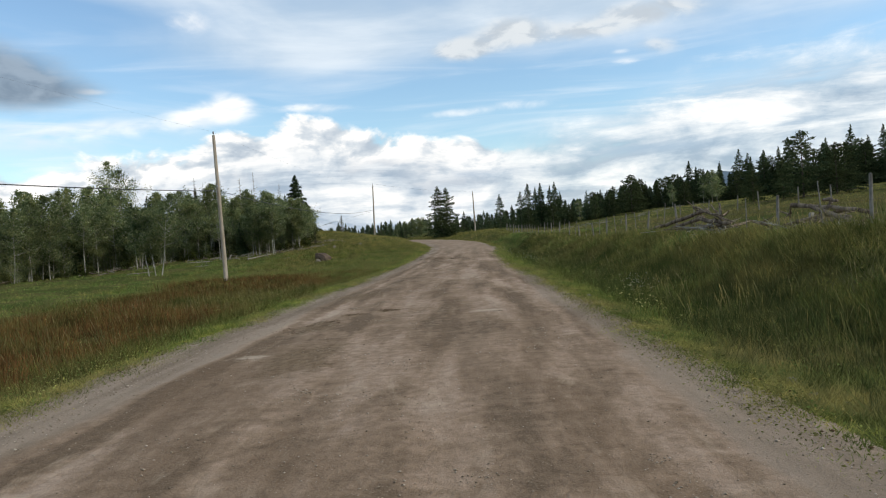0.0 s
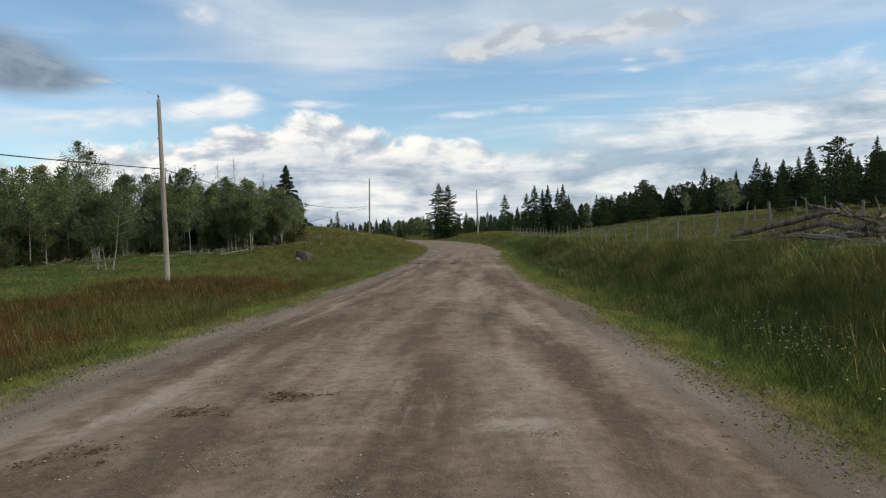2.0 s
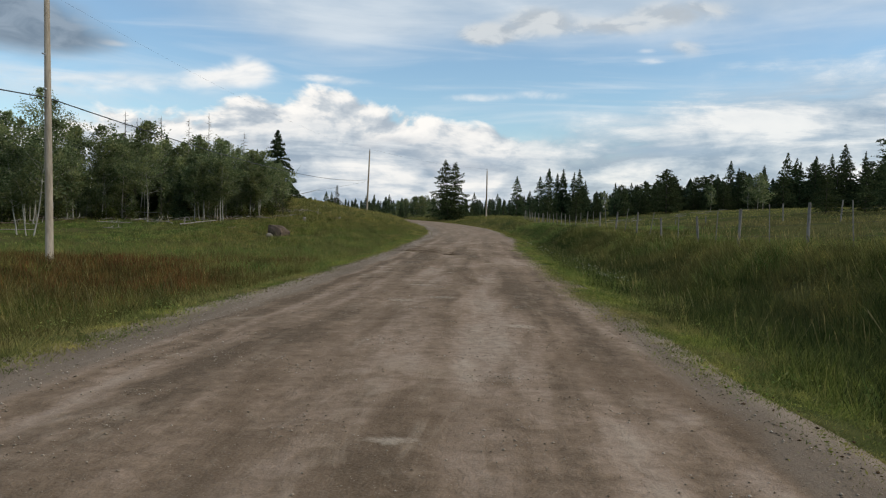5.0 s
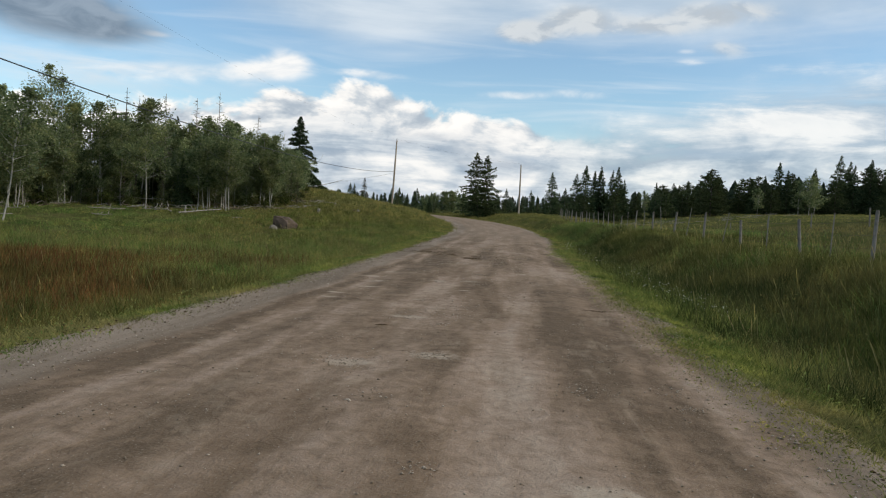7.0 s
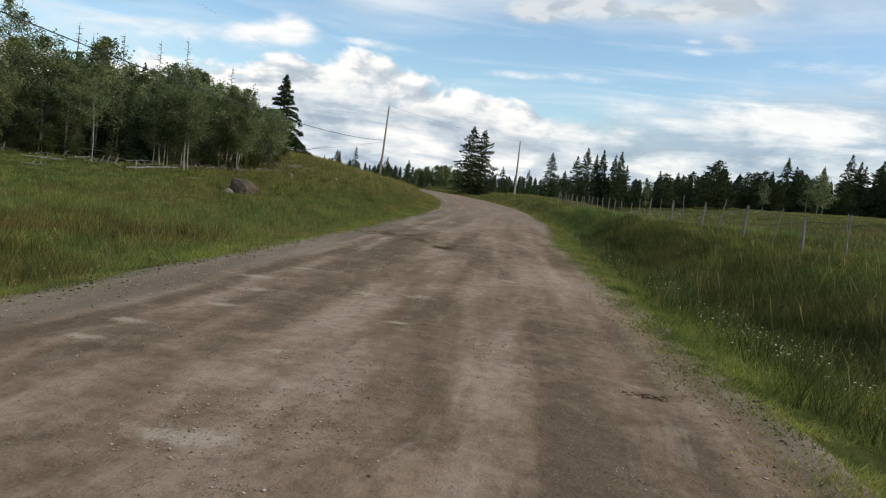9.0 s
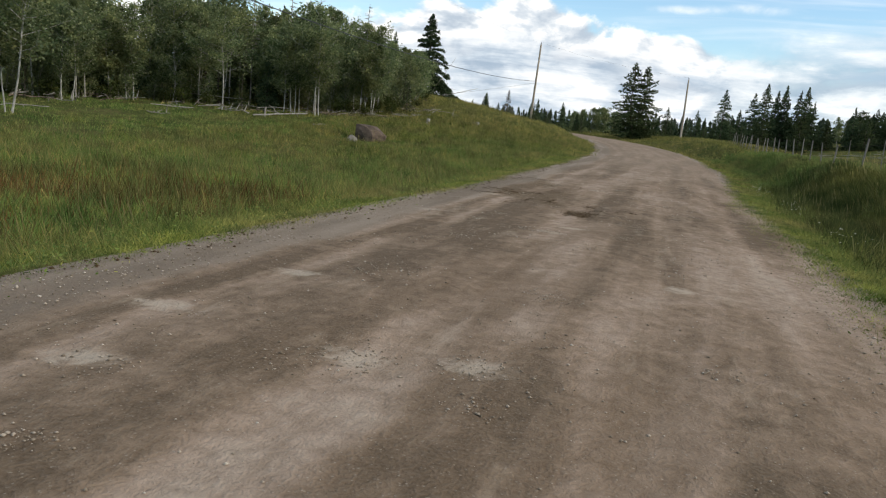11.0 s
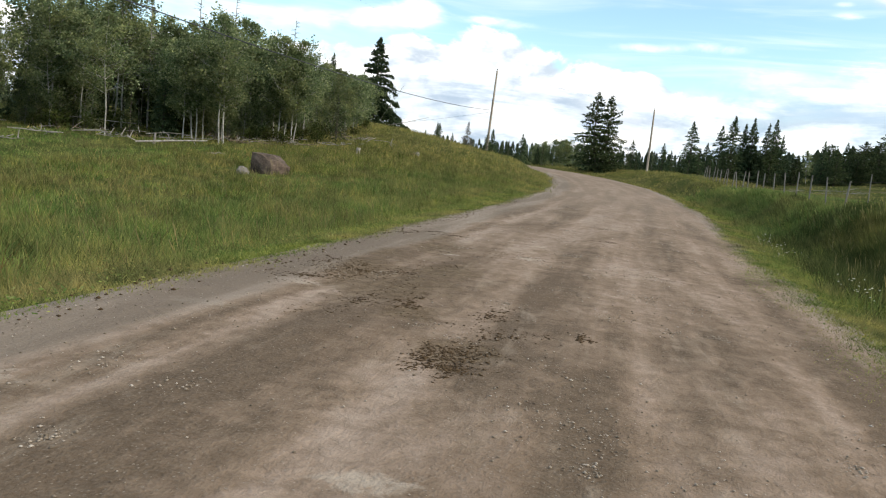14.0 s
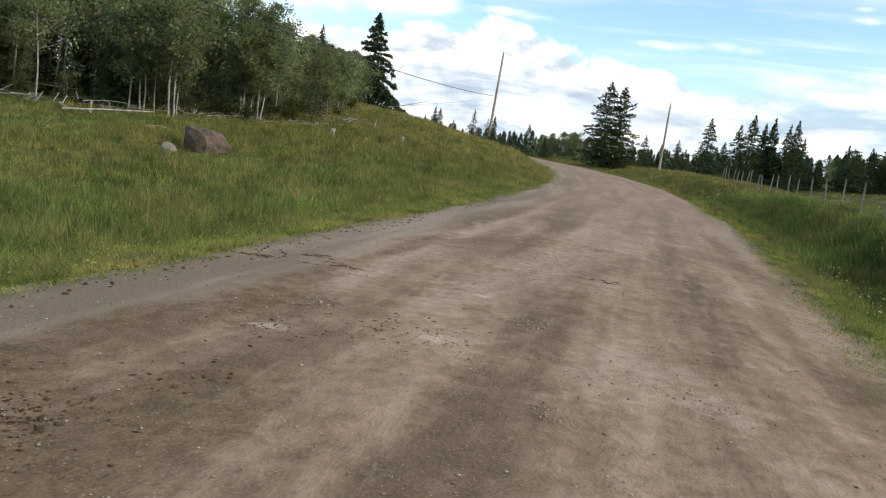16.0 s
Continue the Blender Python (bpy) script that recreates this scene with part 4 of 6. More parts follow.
# the twin-topped pine where the road bends, and the trees beside it
plant([pine(84, 10.9 - float(land(0.2, 138)), 3.9, 2, 10500, 0.03)], 0.2, 138, 1.0, "large dark twin-topped pine beside the road bend", "tree", "").rotation_euler.z = 0.15
for x, y, top in [(-6.4, 158, 5.7), (-4.6, 160, 5.9), (-8.2, 161, 5.4), (-3.0, 157, 5.5), (-5.4, 165, 6.1), (-9.6, 163, 5.0)]:
    plant_top(BUSHY, 8, x, y, top, "round leafy aspen beyond the road bend", "tree", "far aspens")
for x, y, top in [(-2.6, 146, 3.6), (-1.4, 143, 3.4), (2.6, 143, 4.0), (3.8, 145, 4.6), (5.0, 147, 4.2), (6.9, 146, 4.5), (7.8, 147, 4.0), (9.2, 145, 4.7), (10.4, 148, 4.3), (12.6, 146, 4.6), (14.2, 148, 4.9), (1.6, 141, 3.2), (-7.4, 150, 4.2), (-10.8, 140, 4.3)]:
    plant_top(YOUNG, 10, x, y, top, "bushy young spruce beyond the road bend", "tree", "young spruces")
SP = "dark spruce beyond the pasture fence"
for x, y, top in [(2.8, 150, 5.6), (4.4, 150, 6.4), (6.6, 154, 5.6), (8.4, 150, 6.3), (9.9, 156, 5.6), (11.4, 146.4, 9.2), (13.2, 152, 6.2), (15.0, 160, 7.4), (17.8, 168, 10.6)]:
    plant_top(SPRUCES, 10, x, y, top, SP, "tree", "spruces beyond the pasture")
for x, y, top in [(19.6, 169, 12.3), (21.4, 170, 11.4), (22.6, 170, 12.4), (24.6, 169, 11.6), (25.8, 170, 12.4), (27.2, 171, 10.2), (30.2, 173, 7.6), (33.0, 170, 9.9), (36.4, 171, 10.1), (42, 182, 10.0), (58, 190, 12.5), (63.8, 192, 17.0), (66.5, 194, 14.5), (72, 193, 15.2), (77.9, 195, 19.6), (80.5, 194, 17.4), (83.5, 193, 18.8), (88.5, 190, 21.4), (92, 188, 19.6), (95, 184, 20.0), (98.5, 179, 22.2), (102, 178, 19.5), (104.5, 176, 21.6), (109, 172, 20.5), (113, 170, 22)]:
    plant_top(SPRUCES, 10, x, y, top, SP, "tree", "spruces beyond the pasture")
PN = "round dark pine beyond the pasture"
for x, y, top in [(29.0, 168, 7.2), (38.5, 172, 9.0), (42.9, 169, 12.8), (44.5, 171, 11.6), (18.5, 160, 6.6), (24, 162, 7.2), (34.5, 168, 8.2), (40.5, 176, 10.8), (45, 186, 10.6), (49.8, 194, 14.0), (52.0, 195, 13.4), (55.0, 190, 11.2), (61, 188, 12.0), (69, 190, 13.5), (75, 190, 14.5), (86, 188, 16.0), (100, 176, 17.5), (107, 172, 18.0)]:
    plant_top(PINES, 9, x, y, top, PN, "tree", "pines beyond the pasture")
for x, y, top in [(56, 106, 11.5), (60.5, 112, 12.0), (50, 120, 9.2), (65, 104, 11.8), (70, 108, 12.4), (53, 116, 10.0), (52.2, 108, 13.6)]:
    plant_top(PINES, 9, x, y, top, "dark bushy pine standing in the pasture", "tree", "pines in the pasture")
for x, y, top in [(60.5, 173, 12.6), (62.2, 172, 13.9), (64, 174, 13.0), (55.5, 180, 11.2), (32, 174, 8.6)]:
    plant_top(ASPENS, 8, x, y, top, "pale leafy aspen among the far conifers", "tree", "far aspens")
for k in range(105):
    x = rng.uniform(22, 150)
    y = lerp(x, [(22, 172), (30, 176), (55, 192), (78, 197), (95, 190), (150, 150)]) + rng.uniform(-4, 8)
    top = float(land(x, y)) + rng.uniform(6.2, 10.6) * lerp(x, [(30, 0.6), (60, 0.85), (90, 1.2), (150, 1.2)])
    plant_top(SPRUCES if rng.uniform() < 0.4 else PINES, 9.6, x, y, top, SP, "tree", "spruces beyond the pasture")
for x, y, turn in [(31, 150, 20), (36, 152, 75), (41, 156, 130), (45, 160, 40), (27, 150, 100), (52, 168, 15), (58, 172, 60), (33.5, 158, 140), (38.5, 149, 10), (48, 163, 95), (29, 156, 50), (55, 165, 120), (22, 150, 70), (25, 155, 20), (43, 152, 80)]:
    t = plant(SNAGS, x, y, 0.55, "grey fallen dead tree lying in the pasture", "dead tree", "fallen dead trees", (86, 0))
    t.rotation_euler.z = radians(turn)
    t.location.z += 0.15


def far_wood():
    """Woods too far to count: many plain conifers in one mesh."""
    r = np.random.RandomState(5)
    V, F = [], []
    for k in range(2100):
        x = r.uniform(-200, 330)
        deep = k >= 1500
        y = r.uniform(0, 70) + lerp(x, [(-200, 190), (-40, 190), (30, 190), (60, 204), (150, 185), (330, 150)])
        if x < -30:
            y += 10
        if deep:
            x = r.uniform(-140, -36)
            y = r.uniform(92, 190) - 0.35 * max(0, -50 - x)
        g = float(land(x, y))
        h = r.uniform(2.0, 8.5) * lerp(x, [(-60, 0.6), (-40, 0.46), (10, 0.5), (40, 0.65), (60, 1.0)]) * (0.95 if deep else 1.0)
        w = h * r.uniform(0.2, 0.32)
        for j in range(9):
            t = j / 9
            for q in range(5):
                a = r.uniform(0, 6.28)
                rad = w * (1 - t) * r.uniform(0.7, 1.2)
                b = len(V)
                c, s = math.cos(a), math.sin(a)
                V += [(x, y, g + h * (t + 0.16)), (x + c * rad - s * w * 0.4, y + s * rad + c * w * 0.4, g + h * t * 0.98), (x + c * rad + s * w * 0.4, y + s * rad - c * w * 0.4, g + h * t * 0.98 - 0.1)]
                F.append((b, b + 1, b + 2))
    tagged(new("far_woods", np_mesh("far_woods", V, F, [FARLEAF])), "distant dark conifer woods along the skyline, haze mixed into their colour", "woods", kind="stuff")


far_wood()



def shrub(seed, leaves=420):
    """A low leafy bush on thin stems."""
    r = np.random.RandomState(seed)
    ob = new("shrub")
    centres, spr, cnt = [], [], []
    for k in range(9):
        a, reach = r.uniform(0, 6.28), r.uniform(0.15, 0.55)
        tip = Vector((math.cos(a) * reach, math.sin(a) * reach, r.uniform(0.45, 1.0)))
        part("stem", tube([(0, 0, -0.1), tip * 0.5, tip], [0.016, 0.012, 0.005], 4, cap=False), BARK, ob)
        centres += [np.array(tip), np.array(tip) * 0.65]
        spr += [np.array([0.17, 0.17, 0.14])] * 2
        cnt += [leaves // 18] * 2
    V, F = quads_cloud(centres, spr, cnt, 0.065, seed, 0.2)
    part("foliage", np_mesh("foliage", V, F, [SHRUB]), None, ob)
    return ob


SHRUBS = [shrub(200 + i) for i in range(3)]
for (ax, ay), (bx, by) in zip(EDGE, EDGE[1:]):
    for k in range(5):
        f = rng.uniform()
        x, y = ax + (bx - ax) * f + rng.uniform(-3.0, 0.9), ay + (by - ay) * f + rng.uniform(-0.9, 2.5)
        plant(SHRUBS, x, y, rng.uniform(0.5, 1.2), "low leafy shrub at the foot of the aspens", "shrub", "shrubs before the wood")



def distant_hill():
    """A wooded ridge far beyond the woods; air haze is painted into its blue colour."""
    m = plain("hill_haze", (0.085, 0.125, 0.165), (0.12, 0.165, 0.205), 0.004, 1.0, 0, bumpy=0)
    a = np.radians(np.linspace(8, 30, 60))
    e = np.radians(lerp(np.degrees(a), [(8, 1.0), (15, 1.6), (19.0, 3.0), (20.8, 3.45), (22.5, 3.2), (26, 2.0), (30, 1.2)]) + 0.12 * ripple(a * 120, a * 0, 1.0, 41))
    V, F = [], []
    for k in range(60):
        x, y = math.sin(a[k]) * 2600, math.cos(a[k]) * 2600
        top = 2600 * math.tan(e[k])
        V += [(x * 0.8, y * 0.8, -20), (x, y, top), (x * 1.3, y * 1.3, -20)]
        if k:
            b = 3 * k
            F += [(b - 3, b, b + 1, b - 2), (b - 2, b + 1, b + 2, b - 1)]
    return tagged(new("distant_hill", np_mesh("distant_hill", V, F, [m])), "wooded hill on the horizon with blue haze painted on", "hill", kind="structure")


distant_hill()


# ---- utility poles and cables ----
def utility_pole(x, y, height, lean=(0, 0)):
    pole = new("utility_pole")
    part("pole", tube([(0, 0, -0.6), (0, 0, height * 0.5), (0, 0, height)], [0.14, 0.12, 0.09], 14), POLEWOOD, pole)
    bm = tube([(0, 0, height), (0, 0, height + 0.10)], [0.02, 0.02], 8)
    tube([(0, 0, height + 0.10), (0, 0, height + 0.15), (0, 0, height + 0.21), (0, 0, height + 0.24)], [0.05, 0.06, 0.045, 0.03], 10, bm)
    ins = part("insulator", bm, GLASSY, pole, "dark glazed top insulator")
    part("pin", tube([(0, 0, height - 0.18), (0, 0, height + 0.12)], [0.012, 0.012], 6), STEEL, ins)
    bm = tube([(-0.02, -0.10, height * 0.79), (-0.05, -0.24, height * 0.79)], [0.025, 0.025], 6)
    part("step_bracket", bm, STEEL, pole)
    bm = tube([(0, -0.13, height * 0.66), (0, -0.2, height * 0.66)], [0.05, 0.05], 8)
    part("cable_clamp", bm, STEEL, pole)
    pole.matrix_basis = at(x, y, 0, 1, 0, lean)
    return tagged(pole, "weathered grey wooden utility pole standing in grass", "utility pole", "utility poles")


utility_pole(-13.6, 46.5, 9.3, (0, -1.3))
utility_pole(-11.65, 128.0, 11.05 - float(land(-11.65, 128)), (0, 1.2))
utility_pole(6.1, 140.0, 9.5 - float(land(6.1, 140)), (0, -0.8))


def span(name, a, b, sag, r, label, n=28):
    pts = [Vector(a).lerp(Vector(b), i / n) - Vector((0, 0, sag * 4 * (i / n) * (1 - i / n))) for i in range(n + 1)]
    return tagged(part(name, tube(pts, r, 5), CABLE), label, "cable")


z1, z2, z3 = float(land(-13.6, 46.5)), 11.05, 9.5
span("power_cable", (-21, -34, z1 + 5.4), (-13.73, 46.5, z1 + 5.85), 1.0, 0.022, "black cable strung between utility poles")
span("power_cable", (-13.73, 46.5, z1 + 5.85), (-11.6, 128, z2 - 4.2), 1.0, 0.022, "black cable strung between utility poles")
span("power_line", (-21, -34, z1 + 9.7), (-13.8, 46.5, z1 + 9.5), 0.9, 0.002, "thin wire along the pole tops")
span("power_line", (-13.8, 46.5, z1 + 9.5), (-11.5, 128, z2 + 0.2), 0.9, 0.002, "thin wire along the pole tops")
span("power_line", (-11.5, 128, z2 + 0.2), (6.0, 140, z3 + 0.2), 0.4, 0.005, "thin wire along the pole tops")
span("guy_wire", (-11.6, 128, z2 - 4.4), (-24.0, 126, z2 - 7.2), 0.1, 0.010, "slack stay wire from a utility pole")


# ---- pasture fence ----
def fence():
    f = new("pasture_fence")
    r = np.random.RandomState(12)
    wood = tube([(0, 0, -0.4), (0, 0, 0.6), (0, 0, 1.32), (0, 0, 1.36)], [0.046, 0.043, 0.040, 0.028], 9)
    pm = bpy.data.meshes.new("post")
    wood.to_mesh(pm)
    wood.free()
    pm.materials.append(FENCEWOOD)
    thin = tube([(0, 0, -0.1), (0, 0, 1.22)], [0.017, 0.014], 6)
    dm = bpy.data.meshes.new("dropper")
    thin.to_mesh(dm)
    thin.free()
    dm.materials.append(FENCEWOOD)
    ys = [17.05 - 4.45 * k for k in range(1, 6)][::-1] + [17.05, 21.7, 26.2, 30.7, 35.3, 39.7, 44.1, 48.1, 52.7, 57.3] + [57.3 + 4.35 * k for k in range(1, 5)] + [74.7 + 2.3 * k for k in range(1, 20)]
    tops = []
    for i, y in enumerate(ys):
        x = 9.8 + r.uniform(-0.06, 0.06) + lerp(y, [(0, 0), (90, -0.3), (125, 0.4)])
        o = part("post", pm, None, f)
        z = float(land(x, y))
        tipx, tipy = r.normal(0, 2.0), r.normal(-3.0, 1.8)
        o.matrix_basis = Matrix.LocRotScale((x, y, z), Euler((radians(tipx), radians(tipy), r.uniform(0, 6))), (r.uniform(0.85, 1.15) * (1.0 if y < 74 else 0.72),) * 2 + (r.uniform(0.80, 0.98),))
        tops.append((x, y, z))
    for a, b in zip(tops, tops[1:]):
        for k in (1,) if b[1] < 76 else ():
            q = k / 2 + r.uniform(-0.05, 0.05)
            x, y = a[0] + (b[0] - a[0]) * q, a[1] + (b[1] - a[1]) * q
            o = part("dropper", dm, None, f)
            o.matrix_basis = Matrix.LocRotScale((x, y, float(land(x, y))), Euler((radians(r.normal(0, 3)), radians(r.normal(0, 3)), 0)), (1, 1, r.uniform(0.95, 1.15)))
    for h in (0.42, 0.72, 1.02):
        part("wire", tube([(x - 0.07, y, z + h) for x, y, z in tops], 0.0028, 4, cap=False), RUSTY, f)
    return tagged(f, "weathered post and wire pasture fence on a bank", "fence")


fence()


def far_fence():
    """A thin-posted wire fence across the pasture."""
    f = new("inner_fence")
    r = np.random.RandomState(15)
    bm = tube([(0, 0, -0.3), (0, 0, 1.25)], [0.045, 0.04], 7)
    pm = bpy.data.meshes.new("post")
    bm.to_mesh(pm)
    bm.free()
    pm.materials.append(FENCEWOOD)
    tops = []
    for y in [27.5, 32, 37, 42.5, 45.8, 52, 55.6, 62, 69, 76, 84, 92, 100]:
        x = 22 + r.uniform(-0.2, 0.2)
        z = float(land(x, y))
        o = part("post", pm, None, f)
        o.matrix_basis = Matrix.LocRotScale((x, y, z), Euler((radians(r.normal(0, 3)), radians(r.normal(0, 3)), 0)), (1, 1, r.uniform(0.9, 1.1)))
        tops.append((x, y, z))
    for h in (0.5, 1.1):
        part("wire", tube([(x, y, z + h) for x, y, z in tops], 0.002, 4, cap=False), RUSTY, f)
    return tagged(f, "thin-posted wire fence across the pasture", "fence")


far_fence()


# ---- logs, boulders ----
def log(a, b, r0, r1, seed, label, group, mat=None):
    r = np.random.RandomState(seed)
    pa, pb = Vector(a), Vector(b)
    side = Vector((r.normal(0, 1), r.normal(0, 1), r.normal(0, 0.6)))
    pts = [pa.lerp(pb, k / 7) + side * (0.03 if mat is None else 0.15) * math.sin(k / 7 * 3.1) + Vector(r.normal(0, 0.015, 3)) for k in range(8)]
    bm = tube(pts, [0.54 * (r0 + (r1 - r0) * k / 7) * r.uniform(0.88, 1.1) for k in range(8)], 9)
    for k in range(r.randint(1, 4)):
        q = r.uniform(0.2, 0.9)
        p = pa.lerp(pb, q)
        tube([p, p + Vector(r.normal(0, 1, 3)).normalized() * r.uniform(0.2, 0.5)], [0.03, 0.012], 5, bm)
    ob = part("fallen_log", bm, mat or LOGWOOD)
    return tagged(ob, label, "log", group)


LOGS = "weathered grey log lying in a pile on the grass"
for a, b, r0, r1 in [((9.2, 34.4, 1.24), (9.5, 26.9, 2.00), 0.17, 0.13), ((9.5, 33.2, 1.18), (9.4, 27.0, 1.72), 0.15, 0.13), ((9.4, 27.6, 1.74), (9.3, 24.4, 1.50), 0.15, 0.12), ((9.5, 28.2, 2.15), (9.4, 24.3, 1.55), 0.08, 0.05), ((9.7, 28.5, 2.05), (9.2, 24.6, 1.75), 0.07, 0.04), ((9.9, 27.5, 2.15), (9.3, 24.0, 1.35), 0.06, 0.03), ((9.0, 26.5, 1.2), (9.3, 24.2, 1.9), 0.05, 0.03), ((10.0, 27.8, 1.5), (9.2, 28.1, 2.40), 0.04, 0.02), ((9.0, 38.5, 1.02), (9.3, 33.5, 1.20), 0.07, 0.06), ((9.1, 31.0, 1.2), (9.6, 25.0, 1.5), 0.11, 0.09), ((9.5, 25.6, 1.3), (9.1, 24.4, 1.95), 0.04, 0.02), ((9.3, 29.5, 1.25), (9.2, 24.9, 1.42), 0.12, 0.10)]:
    log(a, b, r0, r1, int(a[1] * 10 + r0 * 100), LOGS, "log pile by the fence")
for a, b, r0, r1 in [((10.4, 22.2, 1.93), (10.4, 18.3, 1.6), 0.13, 0.10), ((10.3, 21.0, 1.85), (9.9, 17.4, 1.2), 0.12, 0.10), ((10.7, 22.3, 1.42), (10.2, 18.8, 1.48), 0.15, 0.12), ((10.6, 20.8, 2.0), (10.5, 19.9, 1.94), 0.10, 0.09), ((9.9, 17.7, 1.2), (9.4, 14.5, 1.25), 0.16, 0.13), ((10.2, 22.5, 1.32), (10.9, 20.2, 1.7), 0.11, 0.09), ((9.9, 21.6, 1.25), (10.4, 18.2, 1.3), 0.13, 0.11), ((10.5, 22.6, 1.6), (9.9, 21.3, 1.9), 0.05, 0.03)]:
    log(a, b, r0, r1, int(a[1] * 10 + r0 * 100), LOGS, "log pile by the fence")
DEAD = "pale fallen stem lying in grass before the wood"


def ground_log(ax, ay, az_, bx, by, bz_, r0, r1, mat=None):
    log((ax, ay, float(land(ax, ay)) + 0.55 * az_), (bx, by, float(land(bx, by)) + 0.55 * bz_), r0, r1, int(-ax * 10 + ay), DEAD, "fallen stems before the wood", mat or GREYWOOD)


for a in [(-20.6, 78.5, 0.50, -18.8, 81.9, 0.62, 0.095, 0.06), (-16.8, 78.4, 0.35, -16.3, 79.2, 0.30, 0.07, 0.05), (-22.6, 80.8, 0.3, -21.9, 80.4, 0.22, 0.06, 0.05), (-20.1, 90, 0.18, -18.6, 90.3, 0.25, 0.06, 0.05), (-16.3, 90.5, 0.2, -14.7, 90.0, 0.45, 0.07, 0.04), (-18.8, 89.4, 0.3, -16.9, 90.6, 0.5, 0.05, 0.03), (-17.6, 91.0, 0.2, -19.6, 91.6, 0.6, 0.05, 0.03), (-15.2, 92.0, 0.2, -13.8, 92.4, 0.35, 0.05, 0.04)]:
    ground_log(*a)
for a in [(-24.0, 83.5, 1.1, -28.5, 82.5, 1.2, 0.05, 0.04), (-29.5, 69.5, 0.25, -27.5, 70.5, 0.2, 0.05, 0.04), (-24.8, 74.5, 0.25, -23.6, 74.9, 0.22, 0.04, 0.03), (-17.4, 88.6, 0.25, -15.9, 87.9, 0.2, 0.05, 0.03), (-26.5, 77.2, 0.4, -24.6, 78.6, 0.3, 0.05, 0.04)]:
    ground_log(*a)
sr = random.Random(33)
for k in range(16):
    a = EDGE[sr.randint(4, 9)]
    x, y = a[0] + sr.uniform(-1.5, 3.2), a[1] + sr.uniform(-2.5, 1.5)
    t, ln = sr.uniform(-0.7, 0.7), sr.uniform(0.7, 2.4)
    ground_log(x, y, sr.uniform(0.3, 0.6), x + ln * math.cos(t), y + ln * math.sin(t), sr.uniform(0.3, 0.9), sr.uniform(0.025, 0.05), 0.02)
log((-24.5, 126.0, 3.5), (-17.7, 125.0, 5.25), 0.09, 0.03, 77, "bare dead tree leaning out from the wood", "fallen stems before the wood", mat=GREYWOOD)
log((-23.4, 125.2, 4.0), (-20.6, 124.6, 8.4), 0.05, 0.02, 78, "bare dead tree leaning out from the wood", "fallen stems before the wood", mat=GREYWOOD)
for x, y, h, r0 in [(-12.9, 88.5, 0.42, 0.13), (-10.2, 92.0, 0.4, 0.12), (-21.1, 80.8, 0.55, 0.055), (10.6, 21.6, 0.55, 0.08)]:
    z = float(land(x, y))
    tagged(part("tree_stump", tube([(x, y, z - 0.2), (x + 0.02, y, z + h * 0.6), (x + 0.05, y, z + h)], [r0 * 1.25, r0, r0 * 0.9], 9), GREYWOOD), "short weathered stump in the grass", "stump", "stumps")


def brush_pile(x, y, rx, ry, n, seed):
    """Dead branches dropped in a tangle."""
    r = random.Random(seed)
    pile = new("brush_pile")
    for k in range(n):
        px, py, t, ln = r.gauss(0, rx), r.gauss(0, ry), r.uniform(0, math.pi), r.uniform(0.5, 1.9)
        h0, h1 = r.uniform(0.02, 0.30), r.uniform(0.02, 0.55)
        a = Vector((x + px, y + py, float(land(x + px, y + py)) + h0))
        b = Vector((a.x + ln * math.cos(t), a.y + ln * math.sin(t), 0))
        b.z = float(land(b.x, b.y)) + h1
        g = r.uniform(0.014, 0.045)
        bm = tube([a, a.lerp(b, 0.5) + Vector((r.gauss(0, 0.06), r.gauss(0, 0.06), 0.04)), b], [g, g * 0.8, g * 0.4], 5)
        for q in range(2):
            c = a.lerp(b, r.uniform(0.3, 0.9))
            tube([c, c + Vector((r.gauss(0, 0.25), r.gauss(0, 0.25), r.uniform(0, 0.3)))], [g * 0.45, 0.004], 4, bm, cap=False)
        part("branch", bm, r.choice((GREYWOOD, LOGWOOD, LOGWOOD, FENCEWOOD)), pile)
    return tagged(pile, "tangle of grey dead branches before the wood", "brush", "brush piles")


for x, y, rx, ry, n in [(9.4, 25.2, 0.35, 0.9, 20), (9.5, 28.0, 0.3, 1.0, 12), (10.3, 19.8, 0.4, 1.2, 22)]:
    tagged(brush_pile(x, y, rx, ry, n, int(x * 10 + y)), "grey broken branches heaped against the logs", "brush", "brush piles")
for x, y, rx, ry, n in [(-19.2, 86.0, 0.9, 0.8, 26), (-17.9, 87.6, 0.8, 0.6, 20), (-15.6, 94.0, 0.7, 0.6, 18), (-22.5, 82.0, 1.2, 0.6, 6), (-25.6, 80.6, 1.2, 0.6, 6), (-33.0, 72.0, 1.2, 1.0, 18), (-38.5, 60.5, 1.5, 1.5, 20), (-30.0, 77.5, 0.9, 0.9, 12)]:
    brush_pile(x, y, rx, ry, n, int(-x * 10 + y))


